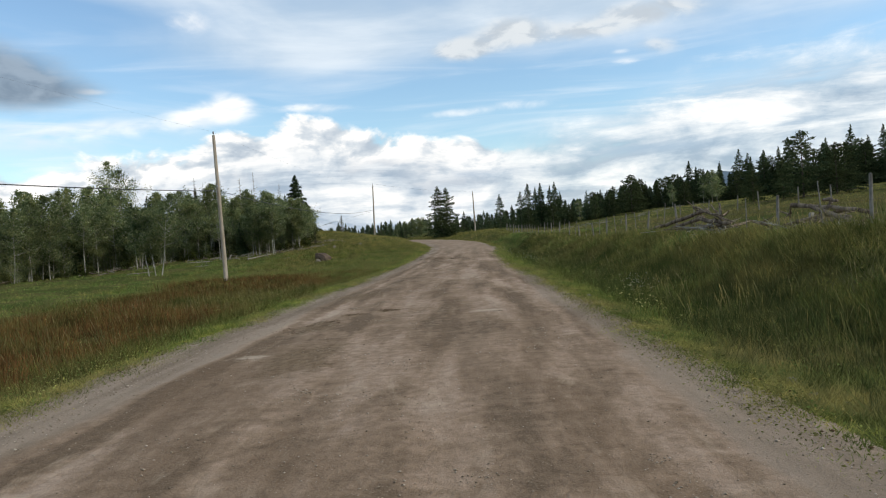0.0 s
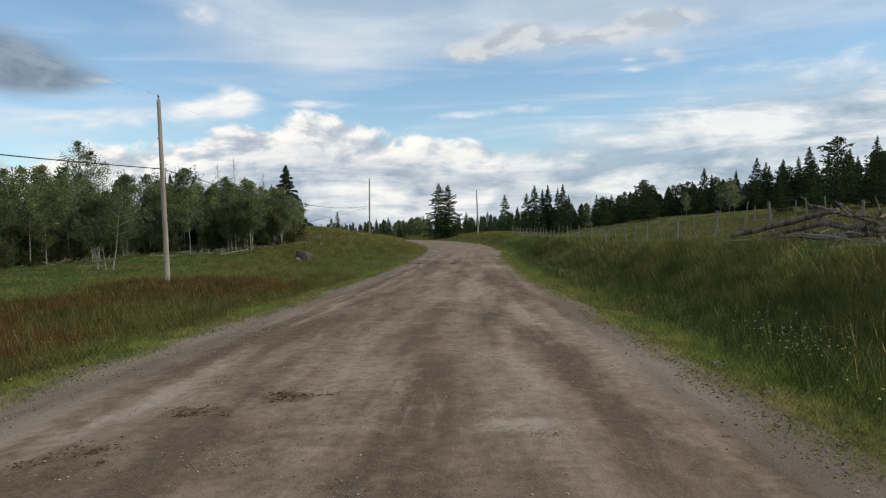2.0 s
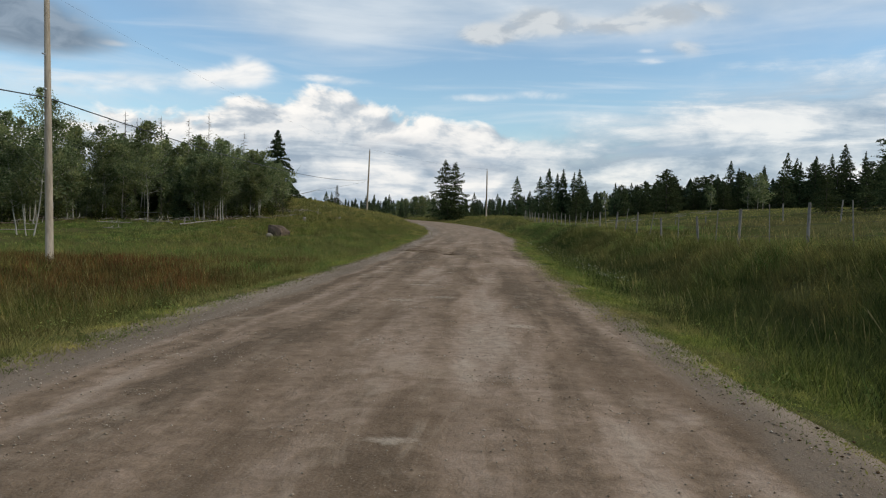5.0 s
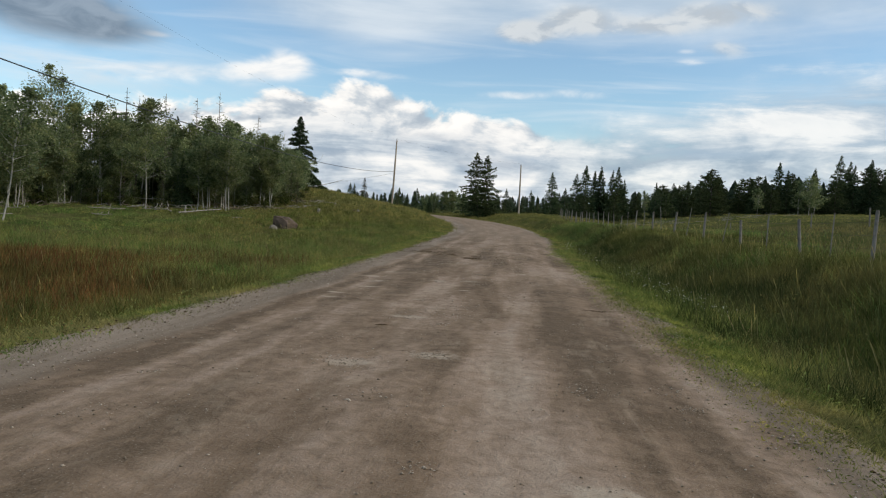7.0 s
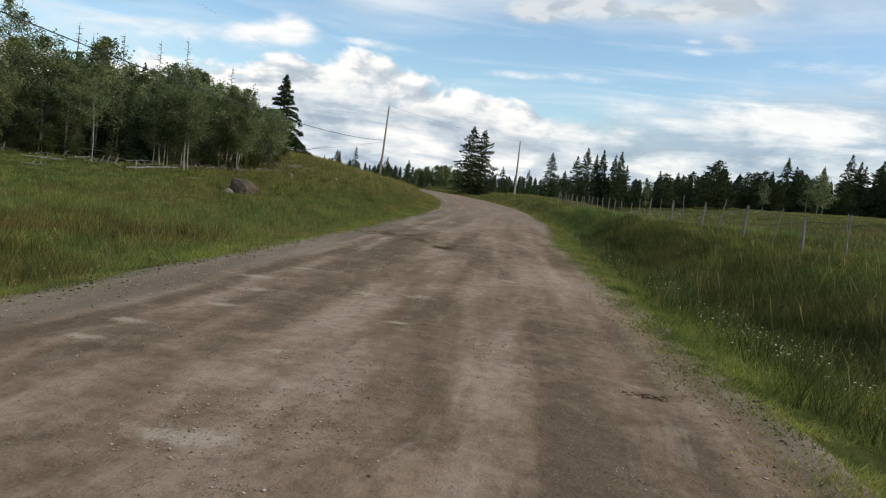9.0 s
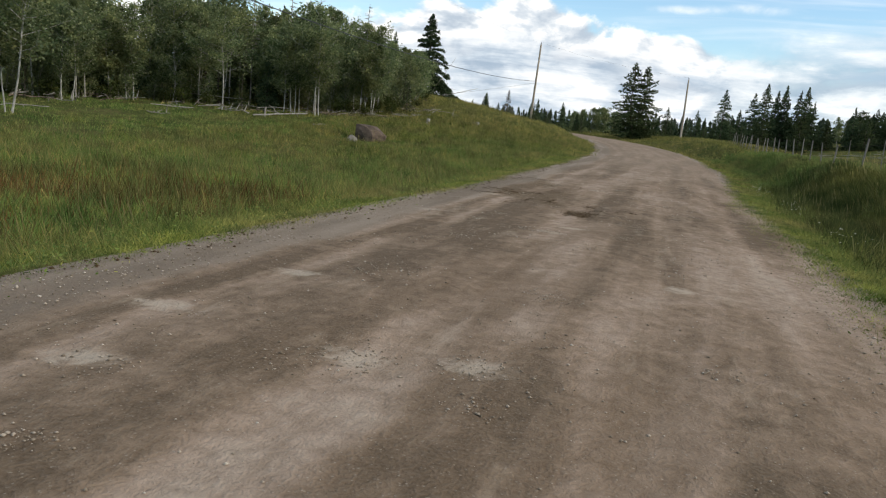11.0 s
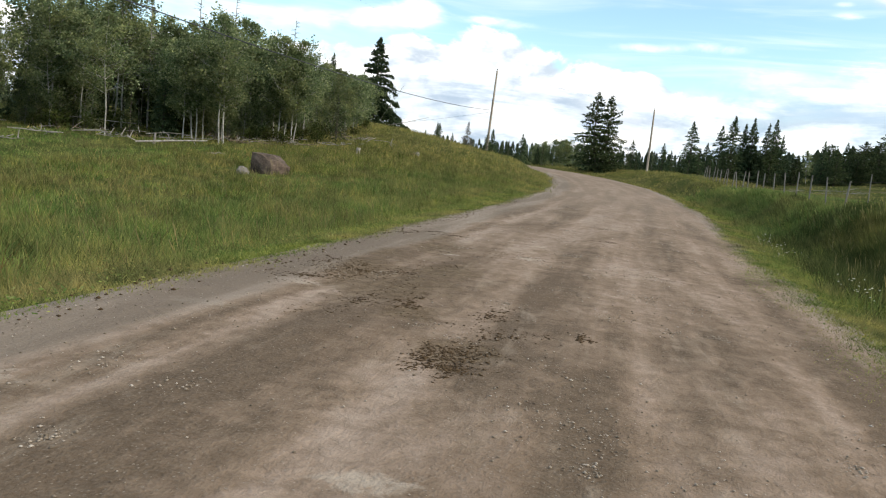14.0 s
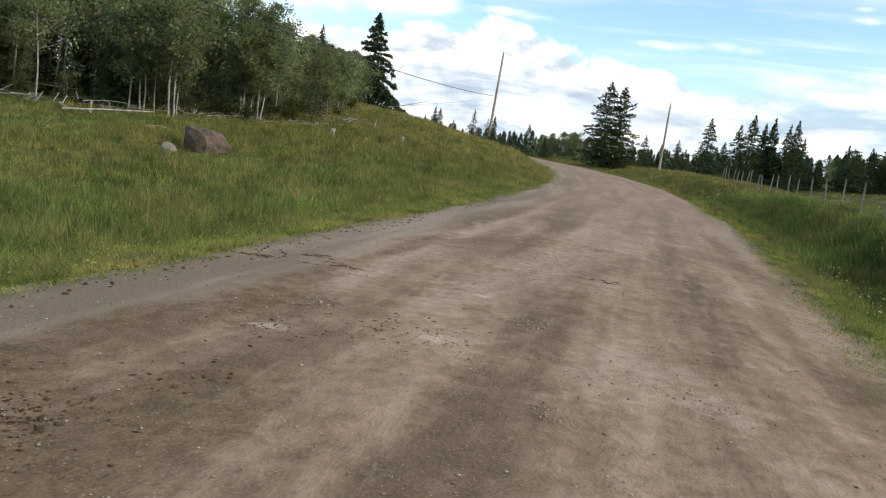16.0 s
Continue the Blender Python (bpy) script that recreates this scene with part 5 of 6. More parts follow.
def boulder(x, y, sx, sy, sz, seed, label, mat, name="boulder", sub=3):
    bm = bmesh.new()
    if sub == 3:
        bmesh.ops.create_cube(bm, size=1.75)
        bmesh.ops.subdivide_edges(bm, edges=bm.edges[:], cuts=5, use_grid_fill=True)
    else:
        bmesh.ops.create_icosphere(bm, subdivisions=sub, radius=1)
    br = random.Random(int(seed * 10))
    breaks = [(Vector((br.uniform(-1, 1), br.uniform(-1, 1), br.uniform(-0.2, 1))).normalized(), br.uniform(0.74, 0.98)) for k in range(11)]
    for v in bm.verts:
        n = noise.noise(v.co * 1.1 + Vector((seed, 0, 0))) * 0.34 + noise.noise(v.co * 3.2 + Vector((0, seed, 0))) * 0.10
        c = v.co * (1 + n)
        # squared-off faces, split off along flat breaks
        c = Vector([math.copysign(abs(k) ** 0.6, k) * 0.95 for k in c])
        for n, d in breaks:
            over = c.dot(n) - d
            if over > 0:
                c -= n * over
        v.co = Vector((c.x * sx, c.y * sy, c.z * sz))
    ob = part(name, bm, mat, flat=True)
    ob.matrix_basis = at(x, y, seed * 37 % 360, 1, 0) @ Matrix.Translation((0, 0, sz * (0.62 if sub == 3 else 0.4)))
    return tagged(ob, label, "rock")


boulder(-12.3, 75.4, 0.84, 0.70, 0.52, 4.0, "big pinkish-grey granite boulder sitting in meadow grass", ROCK, sub=3)
boulder(-12.4, 73.4, 0.27, 0.22, 0.25, 5.0, "small grey rock in grass beside the boulder", STONE, "rock", 2)
boulder(-10.5, 92.5, 0.35, 0.3, 0.24, 6.0, "small dark rock on the grassy slope", ROCK, "rock", 2)


# ---- grass ----
def verge_line(y, side):
    """How far the turf's edge lies beyond the even road edge, on each side."""
    left = lerp(y, [(0, -0.32), (14, -0.25), (22, -0.50), (28, -0.55), (35, -0.05), (42, 0.05), (55, 0.05), (59, 0.28), (64, 0.25), (74, 0.0)])
    right = lerp(y, [(0, -0.10), (26, 0.02), (36, -0.26), (48, -0.36), (58, -0.32), (66, -0.10), (76, 0.2), (90, 0.0)])
    return np.where(np.asarray(side) < 0, left, right)


def off(x, y):
    """Distance beyond the road's edge, and the side."""
    s = x - road_mid(y)
    return np.abs(s) - road_half(y) - verge_line(y, np.sign(s)), np.sign(s)


def marsh(x, y):
    """Where the reddish sedge grows, 0 to 1."""
    d, _ = off(x, y)
    return step01((d - 2.2) / 1.8) * step01((15 - d) / 4) * step01((56 - y) / 10) * step01((ripple(x, y, 0.30, 21) + 1.1) / 0.9)


def along(side, n, d0, d1, y0, y1, bias, seed):
    """Random places beside the road, from d0 to d1 metres beyond its edge."""
    r = np.random.RandomState(seed)
    y = y0 + (y1 - y0) * r.uniform(0, 1, n) ** 1.15
    d = d0 + (d1 - d0) * r.uniform(0, 1, n) ** bias
    # no hard outer border
    if d1 > 5:
        d = np.where(r.uniform(0, 1, n) < 0.3, d0 + (d - d0) * r.uniform(0.8, 1.45, n), d)
    if y1 - y0 > 30:
        y = np.where((y > y1 - 6) | (y < y0 + 3), y + r.normal(0, 3.0, n), y)
    return road_mid(y) + side * (road_half(y) + verge_line(y, side) + d), y


def area(n, x0, x1, y0, y1, seed):
    r = np.random.RandomState(seed)
    return r.uniform(x0, x1, n), r.uniform(y0, y1, n)


def blade_field(name, xy, keep, height, width, mat, label, seed, clump=0.12, lean=(0.25, 1.0), per=20):
    """Many single blades rooted in the ground, gathered in tufts; keep thins them, height gives metres."""
    r = np.random.RandomState(seed)
    x, y = xy
    n = len(x)
    # draw the blades towards tuft centres
    j = (np.arange(n) // per) * per
    pull = (r.uniform(0, 1, n) < 0.72)
    wide = 1.35 * clump
    x = np.where(pull, x[j] + r.normal(0, wide, n), x)
    y = np.where(pull, y[j] + r.normal(0, wide, n), y)
    m = keep(x, y, r.uniform(0, 1, n))
    x, y, tuft = x[m], y[m], (j[m] * 2654435761 % 1000) / 1000.0
    n = len(x)
    z = surface(x, y) - 0.02
    h = height(x, y) * r.uniform(0.45, 1.2, n) * (0.50 + 0.95 * tuft ** 1.5) * (1 + 0.40 * ripple(x, y, 0.9, seed) + 0.15 * ripple(x, y, 2.6, seed + 1))
    # no blade far above its neighbours
    top = height(x, y) * (1.05 + 0.25 * tuft)
    h = np.where(h > top, top * r.uniform(0.80, 1.0, n), h)
    # cropped short round the boulder
    h = np.maximum(h * (1 - 0.6 * np.exp(-((x + 12.3) ** 2 + (y - 74.4) ** 2) / 5.0)), 0.03)
    w = width(x, y) * r.uniform(0.6, 1.3, n)
    a = r.uniform(0, 2 * math.pi, n)
    ln = h * r.uniform(lean[0], lean[1], n)
    b = r.uniform(0, 2 * math.pi, n)
    V = np.empty((n, 3, 3))
    V[:, 0] = np.stack([x - np.cos(a) * w, y - np.sin(a) * w, z], -1)
    V[:, 1] = np.stack([x + np.cos(a) * w, y + np.sin(a) * w, z], -1)
    V[:, 2] = np.stack([x + np.cos(b) * ln, y + np.sin(b) * ln, z + h], -1)
    ob = new(name, np_mesh(name, V.reshape(-1, 3), np.arange(3 * n).reshape(-1, 3), [mat]))
    return tagged(ob, label, "grass", kind="stuff")


def near_w(x, y):
    return 0.0062 + 0.0005 * np.clip(off(x, y)[0], 0, 12) + 0.00022 * np.maximum(y - 62, 0)


def all_of(x, y, u):
    return u >= 0


def ragged(x, y, u):
    d = off(x, y)[0]
    return u < np.clip(0.14 + 1.0 * (d + 0.05 + 0.30 * (x > road_mid(y)) + 0.20 * ripple(x, y, 1.5, 31)), 0, 1)


def bank_h(x, y):
    """Tall in the ditch, lower on the crest and where the logs lie."""
    return (0.44 - 0.16 * step01((x - 7.5) / 2.5)) * (1 - 0.45 * step01((x - 8.3) / 0.6) * step01((38 - y) / 4))


def verge_h(x, y):
    return np.clip(0.06 + 0.10 * off(x, y)[0], 0.035, 0.32)


for side, seed in ((-1, 1), (1, 2)):
    blade_field("verge_grass", along(side, 320000, -0.5, 2.4, 3, 92, 1.0, seed), ragged, verge_h, near_w, VERGE, "short bright green grass along the road edge", seed, 0.07, (0.3, 1.5))
for side, seed in ((-1, 31), (1, 32)):
    blade_field("verge_turf", along(side, 170000, -0.45, 0.9, 3, 74, 0.8, seed), ragged, lambda x, y: np.clip(0.045 + 0.05 * off(x, y)[0], 0.03, 0.1), lambda x, y: 0.007 + 0 * x, VERGE, "low trampled turf along the gravel edge", seed, 0.06, (0.5, 2.2))
blade_field("marsh_sedge", along(-1, 230000, 1.6, 15, 3, 60, 1.2, 3), lambda x, y, u: u < marsh(x, y), lambda x, y: 0.50 + 0 * x, near_w, SEDGE, "tall reddish-brown sedge in the wet ditch", 3, 0.12, (0.1, 0.6))
blade_field("meadow_grass", along(-1, 330000, 1.2, 15, 36, 90, 1.35, 4), lambda x, y, u: (u < 1.0 - 0.72 * marsh(x, y)) & (y > 42 + 5 * ripple(x, y, 0.2, 61)), lambda x, y: (0.36 - 0.08 * step01((y - 60) / 20)) * (1 - 0.50 * step01((off(x, y)[0] - 5) / 4) * step01((y - 58) / 8)) * (0.45 + 0.55 * step01((off(x, y)[0] - 1.0) / 1.8)), near_w, GRASS, "long green meadow grass", 4, 0.13)
blade_field("meadow_grass", along(-1, 230000, 1.2, 15, 3, 52, 1.35, 14), lambda x, y, u: (u < 1.0 - 0.72 * marsh(x, y)) & (y <= 42 + 5 * ripple(x, y, 0.2, 61)), lambda x, y: 0.40 + 0 * x, near_w, OLIVE, "long olive-green grass on damp ground", 14, 0.13)
blade_field("meadow_grass", along(-1, 170000, 0.5, 34, 84, 134, 1.3, 5), all_of, lambda x, y: 0.28 + 0 * x, lambda x, y: 0.019 + 0 * x, KNOLL, "rough drying grass on the low knoll", 5, 0.2)
blade_field("meadow_grass", along(-1, 110000, 13, 34, 20, 90, 1.1, 6), all_of, lambda x, y: 0.17 + 0.05 * ripple(x, y, 0.5, 64), lambda x, y: 0.018 + 0 * x, GRASS, "long green meadow grass", 6, 0.2)
blade_field("bank_grass", along(1, 200000, 1.2, 7.5, 40, 92, 1.1, 7), lambda x, y, u: y > 62 + 8 * ripple(x, y, 0.25, 62), bank_h, near_w, GRASS, "tall green grass in the ditch and on the bank", 7, 0.11)
# tall ditch grass; its darker colour stands in for shade
blade_field("ditch_rushes", along(1, 170000, 1.3, 4.6, 3, 78, 1.0, 28), lambda x, y, u: off(x, y)[0] < 3.4 + 0.6 * ripple(x, y, 0.9, 65), lambda x, y: 0.46 + 0 * x, near_w, SHADEGRASS, "tall ditch grass with shade put into its dark green", 28, 0.13, (0.15, 0.7))
blade_field("bank_grass", along(1, 270000, 2.4, 7.5, 3, 74, 1.0, 17), lambda x, y, u: (y <= 62 + 8 * ripple(x, y, 0.25, 62)) & (off(x, y)[0] > 2.6 + 0.6 * ripple(x, y, 0.9, 66)), bank_h, near_w, OLIVE, "tall olive grass on the bank", 17, 0.11)
blade_field("bank_grass", along(1, 130000, 1.2, 8.5, 3, 66, 0.8, 18), lambda x, y, u: (y <= 62) & (ripple(x, y, 0.8, 63) > -0.15) & (u < (0.35 + 0.65 * step01((x - 5.5) / 3.5)) * lerp(y, [(20, 1.0), (34, 0.85), (45, 0.5)])), bank_h, near_w, GRASS, "bright grass tufts on the bank", 18, 0.14)
blade_field("dry_grass", along(1, 4500, 2.0, 9, 3, 92, 1.0, 8), all_of, lambda x, y: 0.44 + 0 * x, lambda x, y: 0.004 + 0.00006 * y, DRY, "thin straw-coloured seed stalks", 8, 0.2, (0.2, 0.8))
blade_field("dry_grass", along(-1, 8000, 2.0, 16, 6, 125, 1.0, 9), all_of, lambda x, y: 0.46 + 0 * x, lambda x, y: 0.004 + 0.00008 * y, DRY, "thin straw-coloured seed stalks", 9, 0.2, (0.2, 0.8))
for side, n, d1 in ((-1, 60000, 15), (1, 36000, 9)):
    blade_field("meadow_grass", along(side, n, 0.3, d1, -34, 8, 1.0, 40 + side), lambda x, y, u: u < np.clip((y + 34) / 20, 0, 1) * np.clip((4.2 - y) / 4, 0, 1), lambda x, y: 0.36 + 0 * x, lambda x, y: 0.020 + 0 * x, OLIVE, "olive-green roadside grass", 40 + side, 0.2)
blade_field("pasture_grass", area(170000, 9.6, 60, 6, 120, 10), lambda x, y, u: u < np.exp(-(x - 10) / 30), lambda x, y: 0.26 + 0 * x, lambda x, y: 0.016 + 0.00012 * y, DRY, "grazed yellowish pasture grass", 10, 0.25)
blade_field("pasture_grass", along(1, 52000, 0.2, 12, 82, 150, 1.0, 12), all_of, lambda x, y: 0.26 + 0 * x, lambda x, y: 0.017 + 0 * x, KNOLL, "rough grass beside the road bend", 12, 0.2)
blade_field("pasture_grass", area(80000, 2, 130, 84, 200, 11), lambda x, y, u: (off(x, y)[0] > 0.6) & (x > road_mid(y)), lambda x, y: 0.26 + 0 * x, lambda x, y: 0.034 + 0 * x, KNOLL, "rough pasture grass before the far woods", 11, 0.4)


blade_field("grass_tussocks", along(-1, 52000, 1.4, 16, 40, 92, 1.2, 24), all_of, lambda x, y: 0.42 + 0 * x, near_w, VERGE, "bright green grass tussocks standing out of the meadow", 24, 0.13, (0.3, 1.1), 45)
blade_field("grass_tussocks", along(-1, 62000, 1.6, 16, 46, 100, 1.2, 25), lambda x, y, u: u < 0.35 + 0.65 * step01((ripple(x, y, 0.45, 67) + 0.2) / 0.5), lambda x, y: 0.44 + 0 * x, near_w, KNOLL, "browning grass tussocks in the meadow", 25, 0.13, (0.2, 0.8), 40)
blade_field("grass_tussocks", along(1, 22000, 4.2, 8.5, 11, 40, 0.9, 26), all_of, bank_h, near_w, KNOLL, "pale yellowing grass tussocks on the bank", 26, 0.14, (0.3, 1.0), 40)
blade_field("grass_tussocks", along(1, 20000, 1.0, 3.2, 5, 92, 1.0, 27), all_of, bank_h, near_w, VERGE, "bright green grass tussocks on the bank", 27, 0.14, (0.3, 1.0), 45)


def seed_heads(side, n, d0, d1, y0, y1, bias, seed, label):
    """Pale nodding seed heads at the tips of long stalks."""
    x, y = along(side, n, d0, d1, y0, y1, bias, seed)
    r = np.random.RandomState(seed)
    i = (np.arange(n) // 6) * 6
    x, y = x[i] + r.normal(0, 0.30, n), y[i] + r.normal(0, 0.35, n)
    z = land(x, y)
    h = r.uniform(0.34, 0.66, n)
    lx, ly = r.normal(0, 0.10, n), r.normal(0, 0.10, n)
    o = np.array([[1, 0, 0], [-0.5, 0.87, 0], [-0.5, -0.87, 0]]) * 0.0042
    top = np.stack([x + lx * 1.25, y + ly * 1.25, z + h + 0.055], -1)
    mid = np.stack([x + lx, y + ly, z + h], -1)
    V = np.concatenate([mid[:, None] + o[None], top[:, None], (mid - [0, 0, 0.03])[:, None], np.stack([x, y, z], -1)[:, None]], 1)
    f = np.array([[0, 1, 3], [1, 2, 3], [2, 0, 3], [1, 0, 4], [2, 1, 4], [0, 2, 4], [0, 4, 5]])
    F = (f[None] + (np.arange(n) * 6)[:, None, None]).reshape(-1, 3)
    tagged(new("seed_heads", np_mesh("seed_heads", V.reshape(-1, 3), F, [DRY])), label, "grass", kind="stuff")


seed_heads(1, 2600, 1.5, 7.5, 3, 80, 1.0, 81, "pale seed heads above the bank grass")
seed_heads(-1, 6500, 1.6, 14, 3, 88, 1.2, 82, "pale seed heads above the meadow grass")


def weeds(side, n, d0, d1, y0, y1, bias, seed, mat, size):
    """Broad-leaved weeds in low clumps among the grass."""
    x, y = along(side, n, d0, d1, y0, y1, bias, seed)
    r = np.random.RandomState(seed)
    i = (np.arange(n) // 26) * 26
    x, y = x[i] + r.normal(0, 0.16, n), y[i] + r.normal(0, 0.18, n)
    P = np.stack([x, y, surface(x, y) + r.uniform(0.02, 0.30, n) * np.clip(0.35 + 0.5 * off(x, y)[0], 0.2, 1)], -1)
    a = r.normal(0, 1, (n, 3)) * [1, 1, 0.5]
    a /= np.linalg.norm(a, axis=1)[:, None]
    b = np.cross(a, r.normal(0, 1, (n, 3)))
    b /= np.linalg.norm(b, axis=1)[:, None]
    k = size * r.uniform(0.5, 1.4, n)[:, None]
    V = np.stack([P - a * k, P + b * k * 0.4, P + a * k, P - b * k * 0.4], 1).reshape(-1, 3)
    tagged(new("roadside_weeds", np_mesh("roadside_weeds", V, np.arange(4 * n).reshape(-1, 4), [mat])), "broad-leaved green weeds among roadside grass", "weeds", kind="stuff")


weeds(1, 22000, 0.2, 6.5, 4, 80, 1.2, 83, GRASS, 0.019)
weeds(-1, 30000, 0.1, 6.0, 4, 85, 1.5, 84, GRASS, 0.018)
weeds(1, 16000, 1.6, 7.0, 4, 60, 1.0, 85, OLIVE, 0.028)
# leafy weeds and dead litter where the gravel meets the turf
weeds(1, 4200, -0.12, 0.30, 4, 24, 1.0, 86, KNOLL, 0.015)
weeds(1, 2600, -0.10, 0.26, 30, 44, 1.0, 87, KNOLL, 0.014)
weeds(1, 2400, -0.05, 0.35, 4, 44, 1.0, 88, VERGE, 0.016)
weeds(-1, 4200, -0.05, 0.25, 4, 60, 1.0, 89, VERGE, 0.014)


# ---- loose stones, dung, flowers ----
def lumps(name, xyz, size, flat, mat, label, category, seed):
    """Small angular lumps joined into one heap or scatter."""
    r = np.random.RandomState(seed)
    n = len(xyz)
    o = np.array([[1, 0, 0], [-1, 0, 0], [0, 1, 0], [0, -1, 0], [0, 0, 1], [0, 0, -0.6]], float)
    S = np.asarray(size)[:, None, None] * r.uniform(0.6, 1.3, (n, 6, 1))
    a = r.uniform(0, 6.283, n)
    c, sn = np.cos(a)[:, None], np.sin(a)[:, None]
    P = o[None] * S
    if flat < 0.3:
        P[:, :, 0] *= r.uniform(0.8, 1.7, n)[:, None]
        P[:, :, 1] *= r.uniform(0.5, 1.0, n)[:, None]
    x, y = P[:, :, 0] * c - P[:, :, 1] * sn, P[:, :, 0] * sn + P[:, :, 1] * c
    V = np.stack([x, y, P[:, :, 2] * flat], -1) + np.asarray(xyz)[:, None, :]
    f = np.array([[0, 2, 4], [2, 1, 4], [1, 3, 4], [3, 0, 4], [2, 0, 5], [1, 2, 5], [3, 1, 5], [0, 3, 5]])
    F = (f[None] + (np.arange(n) * 6)[:, None, None]).reshape(-1, 3)
    ob = new(name, np_mesh(name, V.reshape(-1, 3), F, [mat]))
    return tagged(ob, label, category, kind="stuff")


def scatter(n, seed):
    """Stones on the shoulders, in loose drifts and singly."""
    r = np.random.RandomState(seed)
    y = 3 + 80 * r.uniform(0, 1, n)
    edge = r.choice([-1, 1], n) * (road_half(y) - np.abs(r.normal(0, 0.40, n)) + 0.28)
    k = 240
    ky, ks, kw = 3 + 70 * r.uniform(0, 1, k), r.uniform(-0.85, 0.85, k) * 3.0, r.uniform(0.06, 0.30, k)
    i = r.randint(0, k, n)
    kind = r.uniform(0, 1, n)
    y = np.where(kind > 0.66, ky[i] + r.normal(0, 1, n) * kw[i], y)
    s = np.where(kind < 0.36, edge, np.where(kind > 0.66, ks[i] + r.normal(0, 0.9, n) * kw[i], r.uniform(-1, 1, n) * road_half(y)))
    return road_mid(y) + s, y, r


gx_, gy_, gr = scatter(58000, 51)
lumps("gravel", np.stack([gx_, gy_, road_top(gx_, gy_) + 0.004], -1), 0.0032 + 0.0115 * gr.uniform(0, 1, len(gx_)) ** 4.2, 0.6, GRAVEL, "loose grey gravel scattered over the road", "gravel", 52)
gp = np.random.RandomState(53)
# stones washed out of the surface: across, along
WASHED = [(-0.35, 36.7), (-0.47, 37.3), (0.2, 37.0), (0.24, 37.9), (0.3, 33.9), (-0.4, 33.4), (-0.41, 21.5), (-0.47, 14.2), (-0.48, 48.45), (0.44, 50.3), (0.43, 48.9), (-0.19, 58.0), (-0.64, 57.0), (-0.56, 42.3), (0.18, 44.5), (0.07, 42.45), (-0.34, 19.5), (-0.9, 18.3), (-2.3, 21.6), (-2.4, 20.6), (-2.2, 22.6), (-2.0, 24.0), (0.9, 55.0), (1.3, 27.0)]
gi = gp.randint(0, len(WASHED), 5200)
gw = gp.uniform(0.10, 0.26, len(WASHED))[gi]
wy_ = np.array([w[1] for w in WASHED])[gi] + gp.normal(0, 1, 5200) * gw * 1.1
wx_ = road_mid(wy_) + np.array([w[0] for w in WASHED])[gi] + gp.normal(0, 1, 5200) * gw
lumps("gravel", np.stack([wx_, wy_, road_top(wx_, wy_) + 0.004], -1), 0.0035 + 0.0085 * gp.uniform(0, 1, 5200) ** 3, 0.6, GRAVEL, "patches of loose stones washed out of the road", "gravel", 54)
# stones pushed off the road onto its rims
er = np.random.RandomState(56)
for side, n, inset, spread, coarse in ((1, 2600, 0.10, 0.13, 0.016), (-1, 6500, 0.36, 0.22, 0.012)):
    ey_ = er.uniform(5, 46, n)
    ex_ = road_mid(ey_) + side * (road_half(ey_) + verge_line(ey_, side) - inset + er.normal(0, spread, n))
    lumps("gravel", np.stack([ex_, ey_, surface(ex_, ey_) + 0.006], -1), 0.004 + coarse * er.uniform(0, 1, n) ** 3, 0.6, GRAVEL, "coarse stones pushed to the grassy road edge", "gravel", 60 + side)
cr = np.random.RandomState(57)
cy_ = 4 + 80 * cr.uniform(0, 1, 5200)
cs_ = cr.choice([-1, 1], 5200, p=[0.7, 0.3]) * (road_half(cy_) + 0.12 + 0.16 * ripple(cy_, cy_ * 0, 1.1, 58) + cr.normal(0, 0.15, 5200))
cx_ = road_mid(cy_) + cs_
lumps("dirt_clods", np.stack([cx_, cy_, road_top(cx_, cy_) + 0.004], -1), 0.005 + 0.022 * cr.uniform(0, 1, 5200) ** 4, 0.55, DUNG, "brown earth clods along the road edge", "clods", 59)
for x, y, sz, sd in [(3.49, 7.68, 0.13, 1), (2.82, 6.98, 0.09, 2), (2.85, 7.77, 0.10, 3), (3.38, 6.99, 0.08, 4), (3.55, 6.75, 0.07, 5), (3.38, 20.6, 0.12, 6), (3.45, 18.14, 0.12, 7), (3.35, 16.5, 0.09, 8), (-2.3, 48.3, 0.09, 9), (3.97, 57.4, 0.08, 10), (3.2, 25.0, 0.07, 11), (-3.9, 18.5, 0.07, 12), (-3.6, 27.5, 0.08, 13), (3.9, 47.5, 0.07, 14), (-2.6, 44.5, 0.07, 15), (2.92, 57.7, 0.05, 16)]:
    boulder(x, y, sz * 0.75, sz * 0.6, sz * 0.42, sd + 0.5, "small loose stone on the gravel shoulder", STONE, "stone", 1)


def heap(x, y, rx, ry, n, seed, big=0.015):
    r = np.random.RandomState(seed)
    n = n * 3
    k = max(4, n // 14)
    cx, cy = x + r.normal(0, rx * 0.75, k), y + r.normal(0, ry * 0.9, k)
    i = r.randint(0, k, n * 2) * (r.uniform(0, 1, n * 2) < 0.8)
    px, py = cx[i] + r.normal(0, 1, n * 2) * rx * r.choice([0.15, 0.5], n * 2), cy[i] + r.normal(0, 1, n * 2) * ry * r.choice([0.15, 0.5], n * 2)
    size = big * r.uniform(0.1, 1.0, n * 2) ** 2.6 + 0.004
    lumps("dung_patch", np.stack([px, py, road_top(px, py) + 0.003], -1), size, 0.24, DUNG, "dark trampled dung and mud crumbs on the road", "dung", seed)


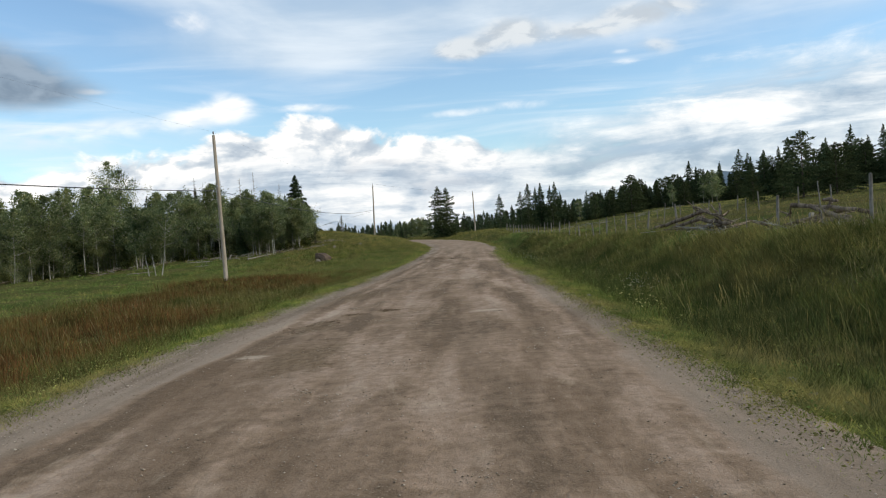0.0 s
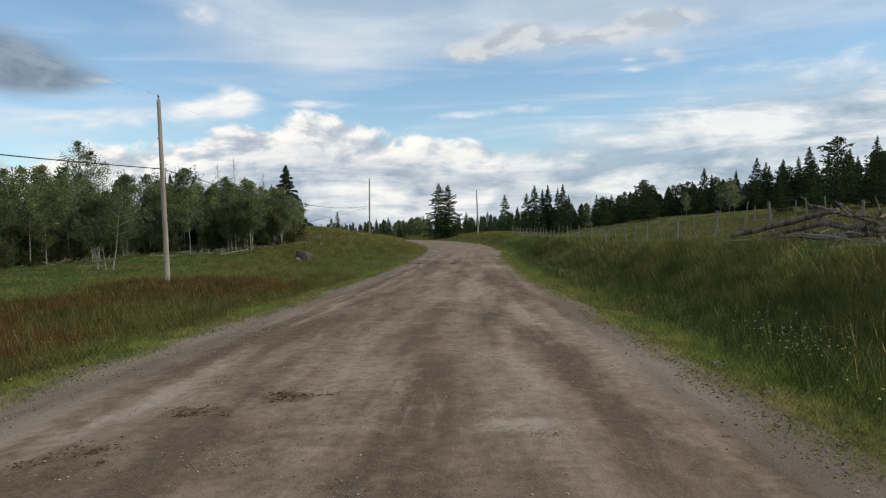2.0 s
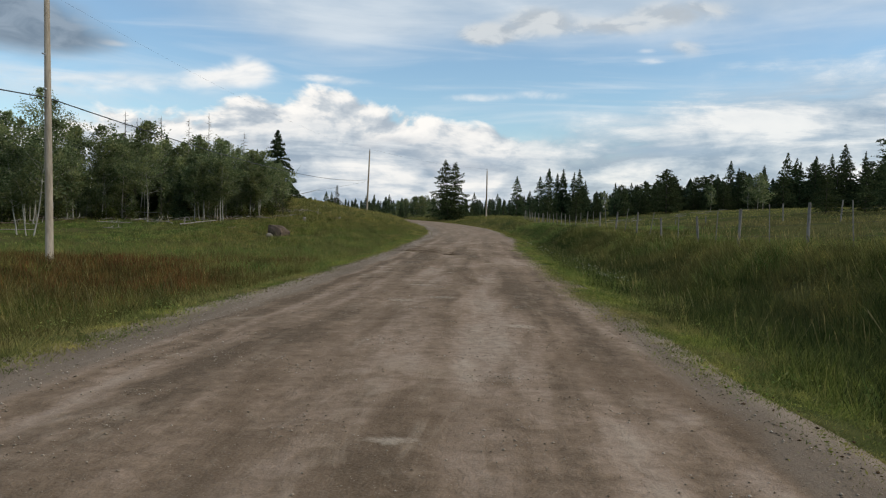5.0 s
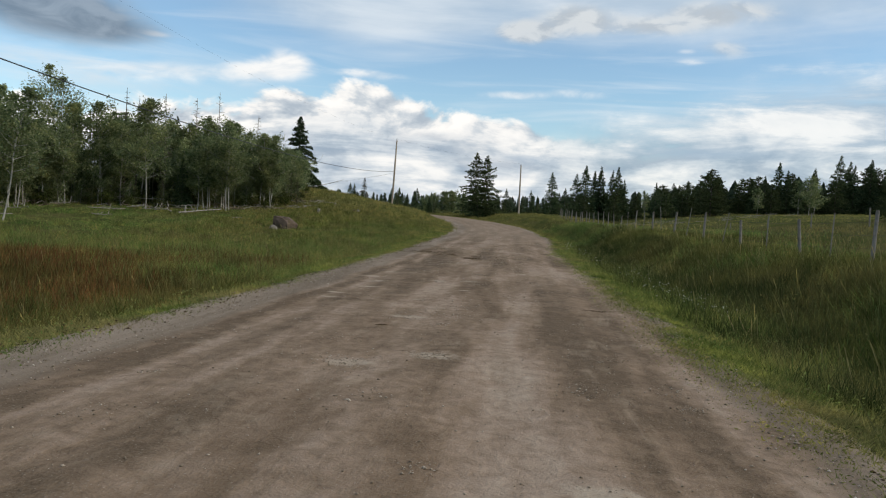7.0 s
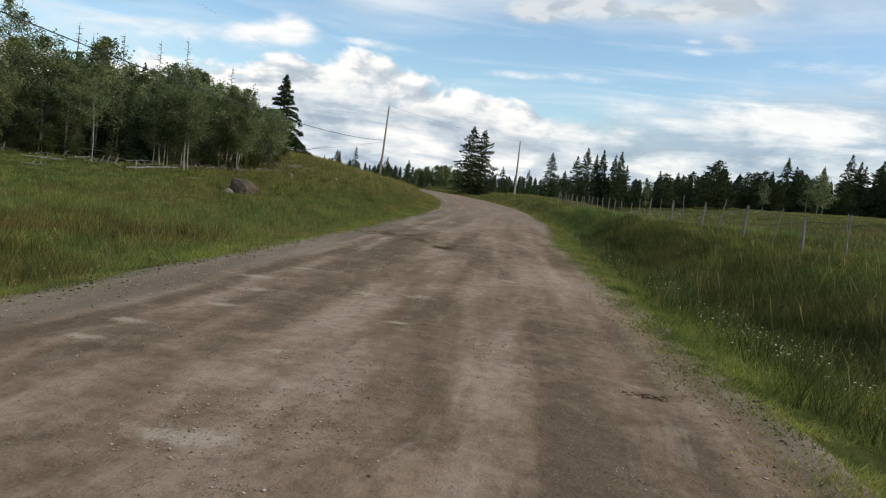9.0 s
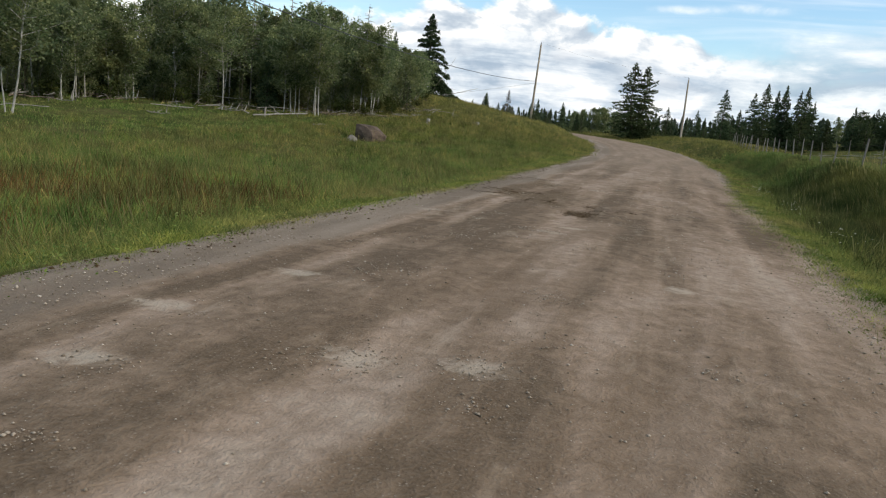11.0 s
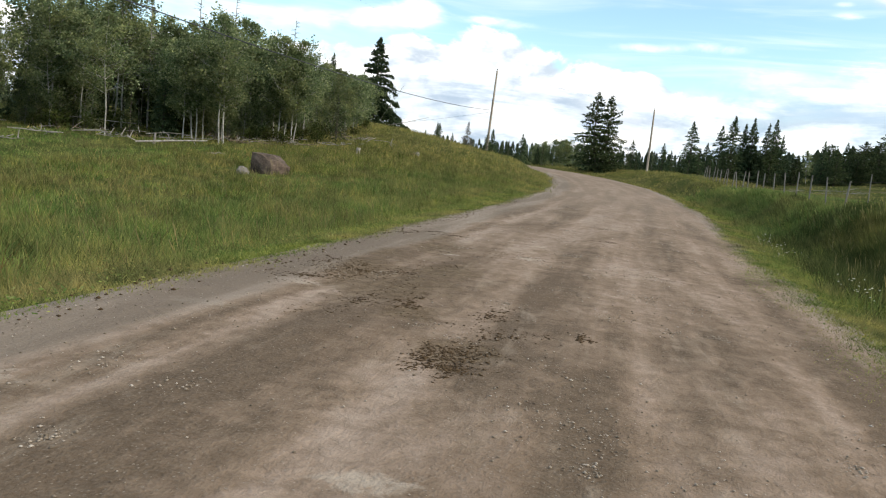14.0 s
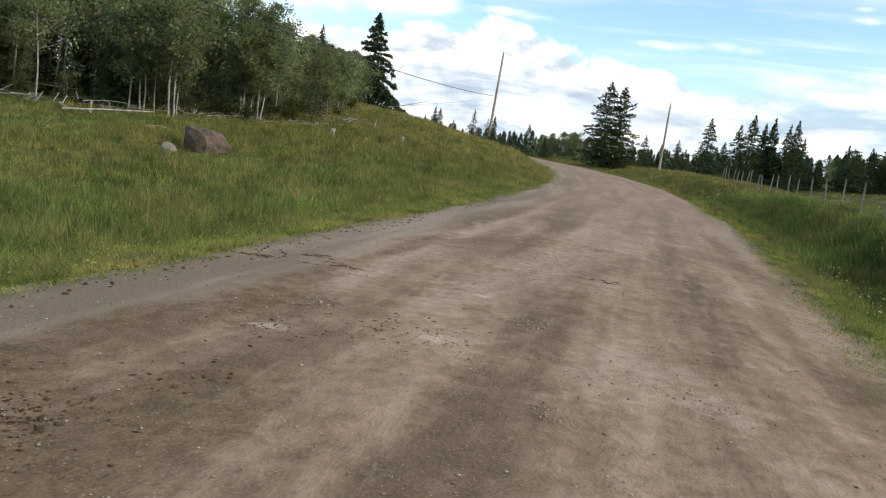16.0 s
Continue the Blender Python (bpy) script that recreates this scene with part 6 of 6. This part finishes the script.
for x, y, rx, ry, n in [(-1.26, 16.17, 0.16, 0.12, 60), (-1.9, 15.65, 0.16, 0.15, 40), (-2.45, 14.4, 0.20, 0.3, 40), (-2.9, 13.5, 0.2, 0.3, 30), (0.50, 51.3, 0.20, 0.22, 190), (0.62, 51.9, 0.2, 0.25, 60), (-0.2, 52.8, 0.10, 0.12, 50), (1.33, 52.45, 0.05, 0.10, 26), (-1.6, 53.5, 0.25, 0.3, 70), (-1.5, 54.6, 0.30, 0.35, 90)]:
    heap(x, y, rx, ry, n, int(abs(x * 100) + y * 7))
for x, y, rx, ry, n in [(-0.9, 53.9, 0.35, 0.6, 90), (-0.5, 52.9, 0.3, 0.5, 60), (0.63, 52.9, 0.15, 0.3, 40), (-2.0, 59.0, 0.25, 0.05, 40), (-1.55, 59.4, 0.2, 0.06, 30), (-1.05, 59.1, 0.2, 0.06, 30), (1.63, 61.0, 0.14, 0.06, 26), (-0.32, 35.8, 0.06, 0.04, 14), (2.74, 39.0, 0.14, 0.08, 30), (-2.3, 66, 0.25, 0.4, 40), (-1.9, 72, 0.3, 0.5, 40), (-0.3, 56.5, 0.5, 0.7, 50)]:
    heap(x, y, rx, ry, n, int(abs(x * 100) + y * 7))

def flowers(spots, n, mat, label, seed, head=0.013):
    """Small flower heads on stalks, in clusters among the ditch grass."""
    r = np.random.RandomState(seed)
    c = np.array(spots)[r.randint(0, len(spots), n)]
    x, y = c[:, 0] + r.normal(0, 0.20, n), c[:, 1] + r.normal(0, 0.38, n)
    z = land(x, y)
    h = r.uniform(0.20, 0.46, n)
    lumps("wild_flowers", np.stack([x, y, z + h], -1), head * r.uniform(0.6, 1.4, n), 0.5, mat, label, "flowers", seed)
    V = np.stack([np.stack([x - 0.003, y, z], -1), np.stack([x + 0.003, y, z], -1), np.stack([x, y, z + h], -1)], 1).reshape(-1, 3)
    tagged(new("flower_stalks", np_mesh("flower_stalks", V, np.arange(3 * n).reshape(-1, 3), [GRASS])), "thin green stalks of roadside flowers", "flowers", kind="stuff")


flowers([(4.85, 19.1), (4.75, 18.4), (5.0, 19.6), (5.2, 21)], 110, PETAL, "white yarrow flowers in the roadside grass", 71)
flowers([(5.05, 41.9), (4.7, 42.3), (4.9, 44), (5.0, 47.5), (4.8, 52), (5.1, 58), (4.9, 62), (5.4, 66), (5.0, 40)], 260, PETAL, "white yarrow flowers in the roadside grass", 72)
flowers([(3.65, 14.0), (3.75, 13.7), (3.7, 14.3), (4.6, 18.2), (4.8, 19.0)], 90, YELLOW, "small yellow flowers in the roadside grass", 73, 0.014)
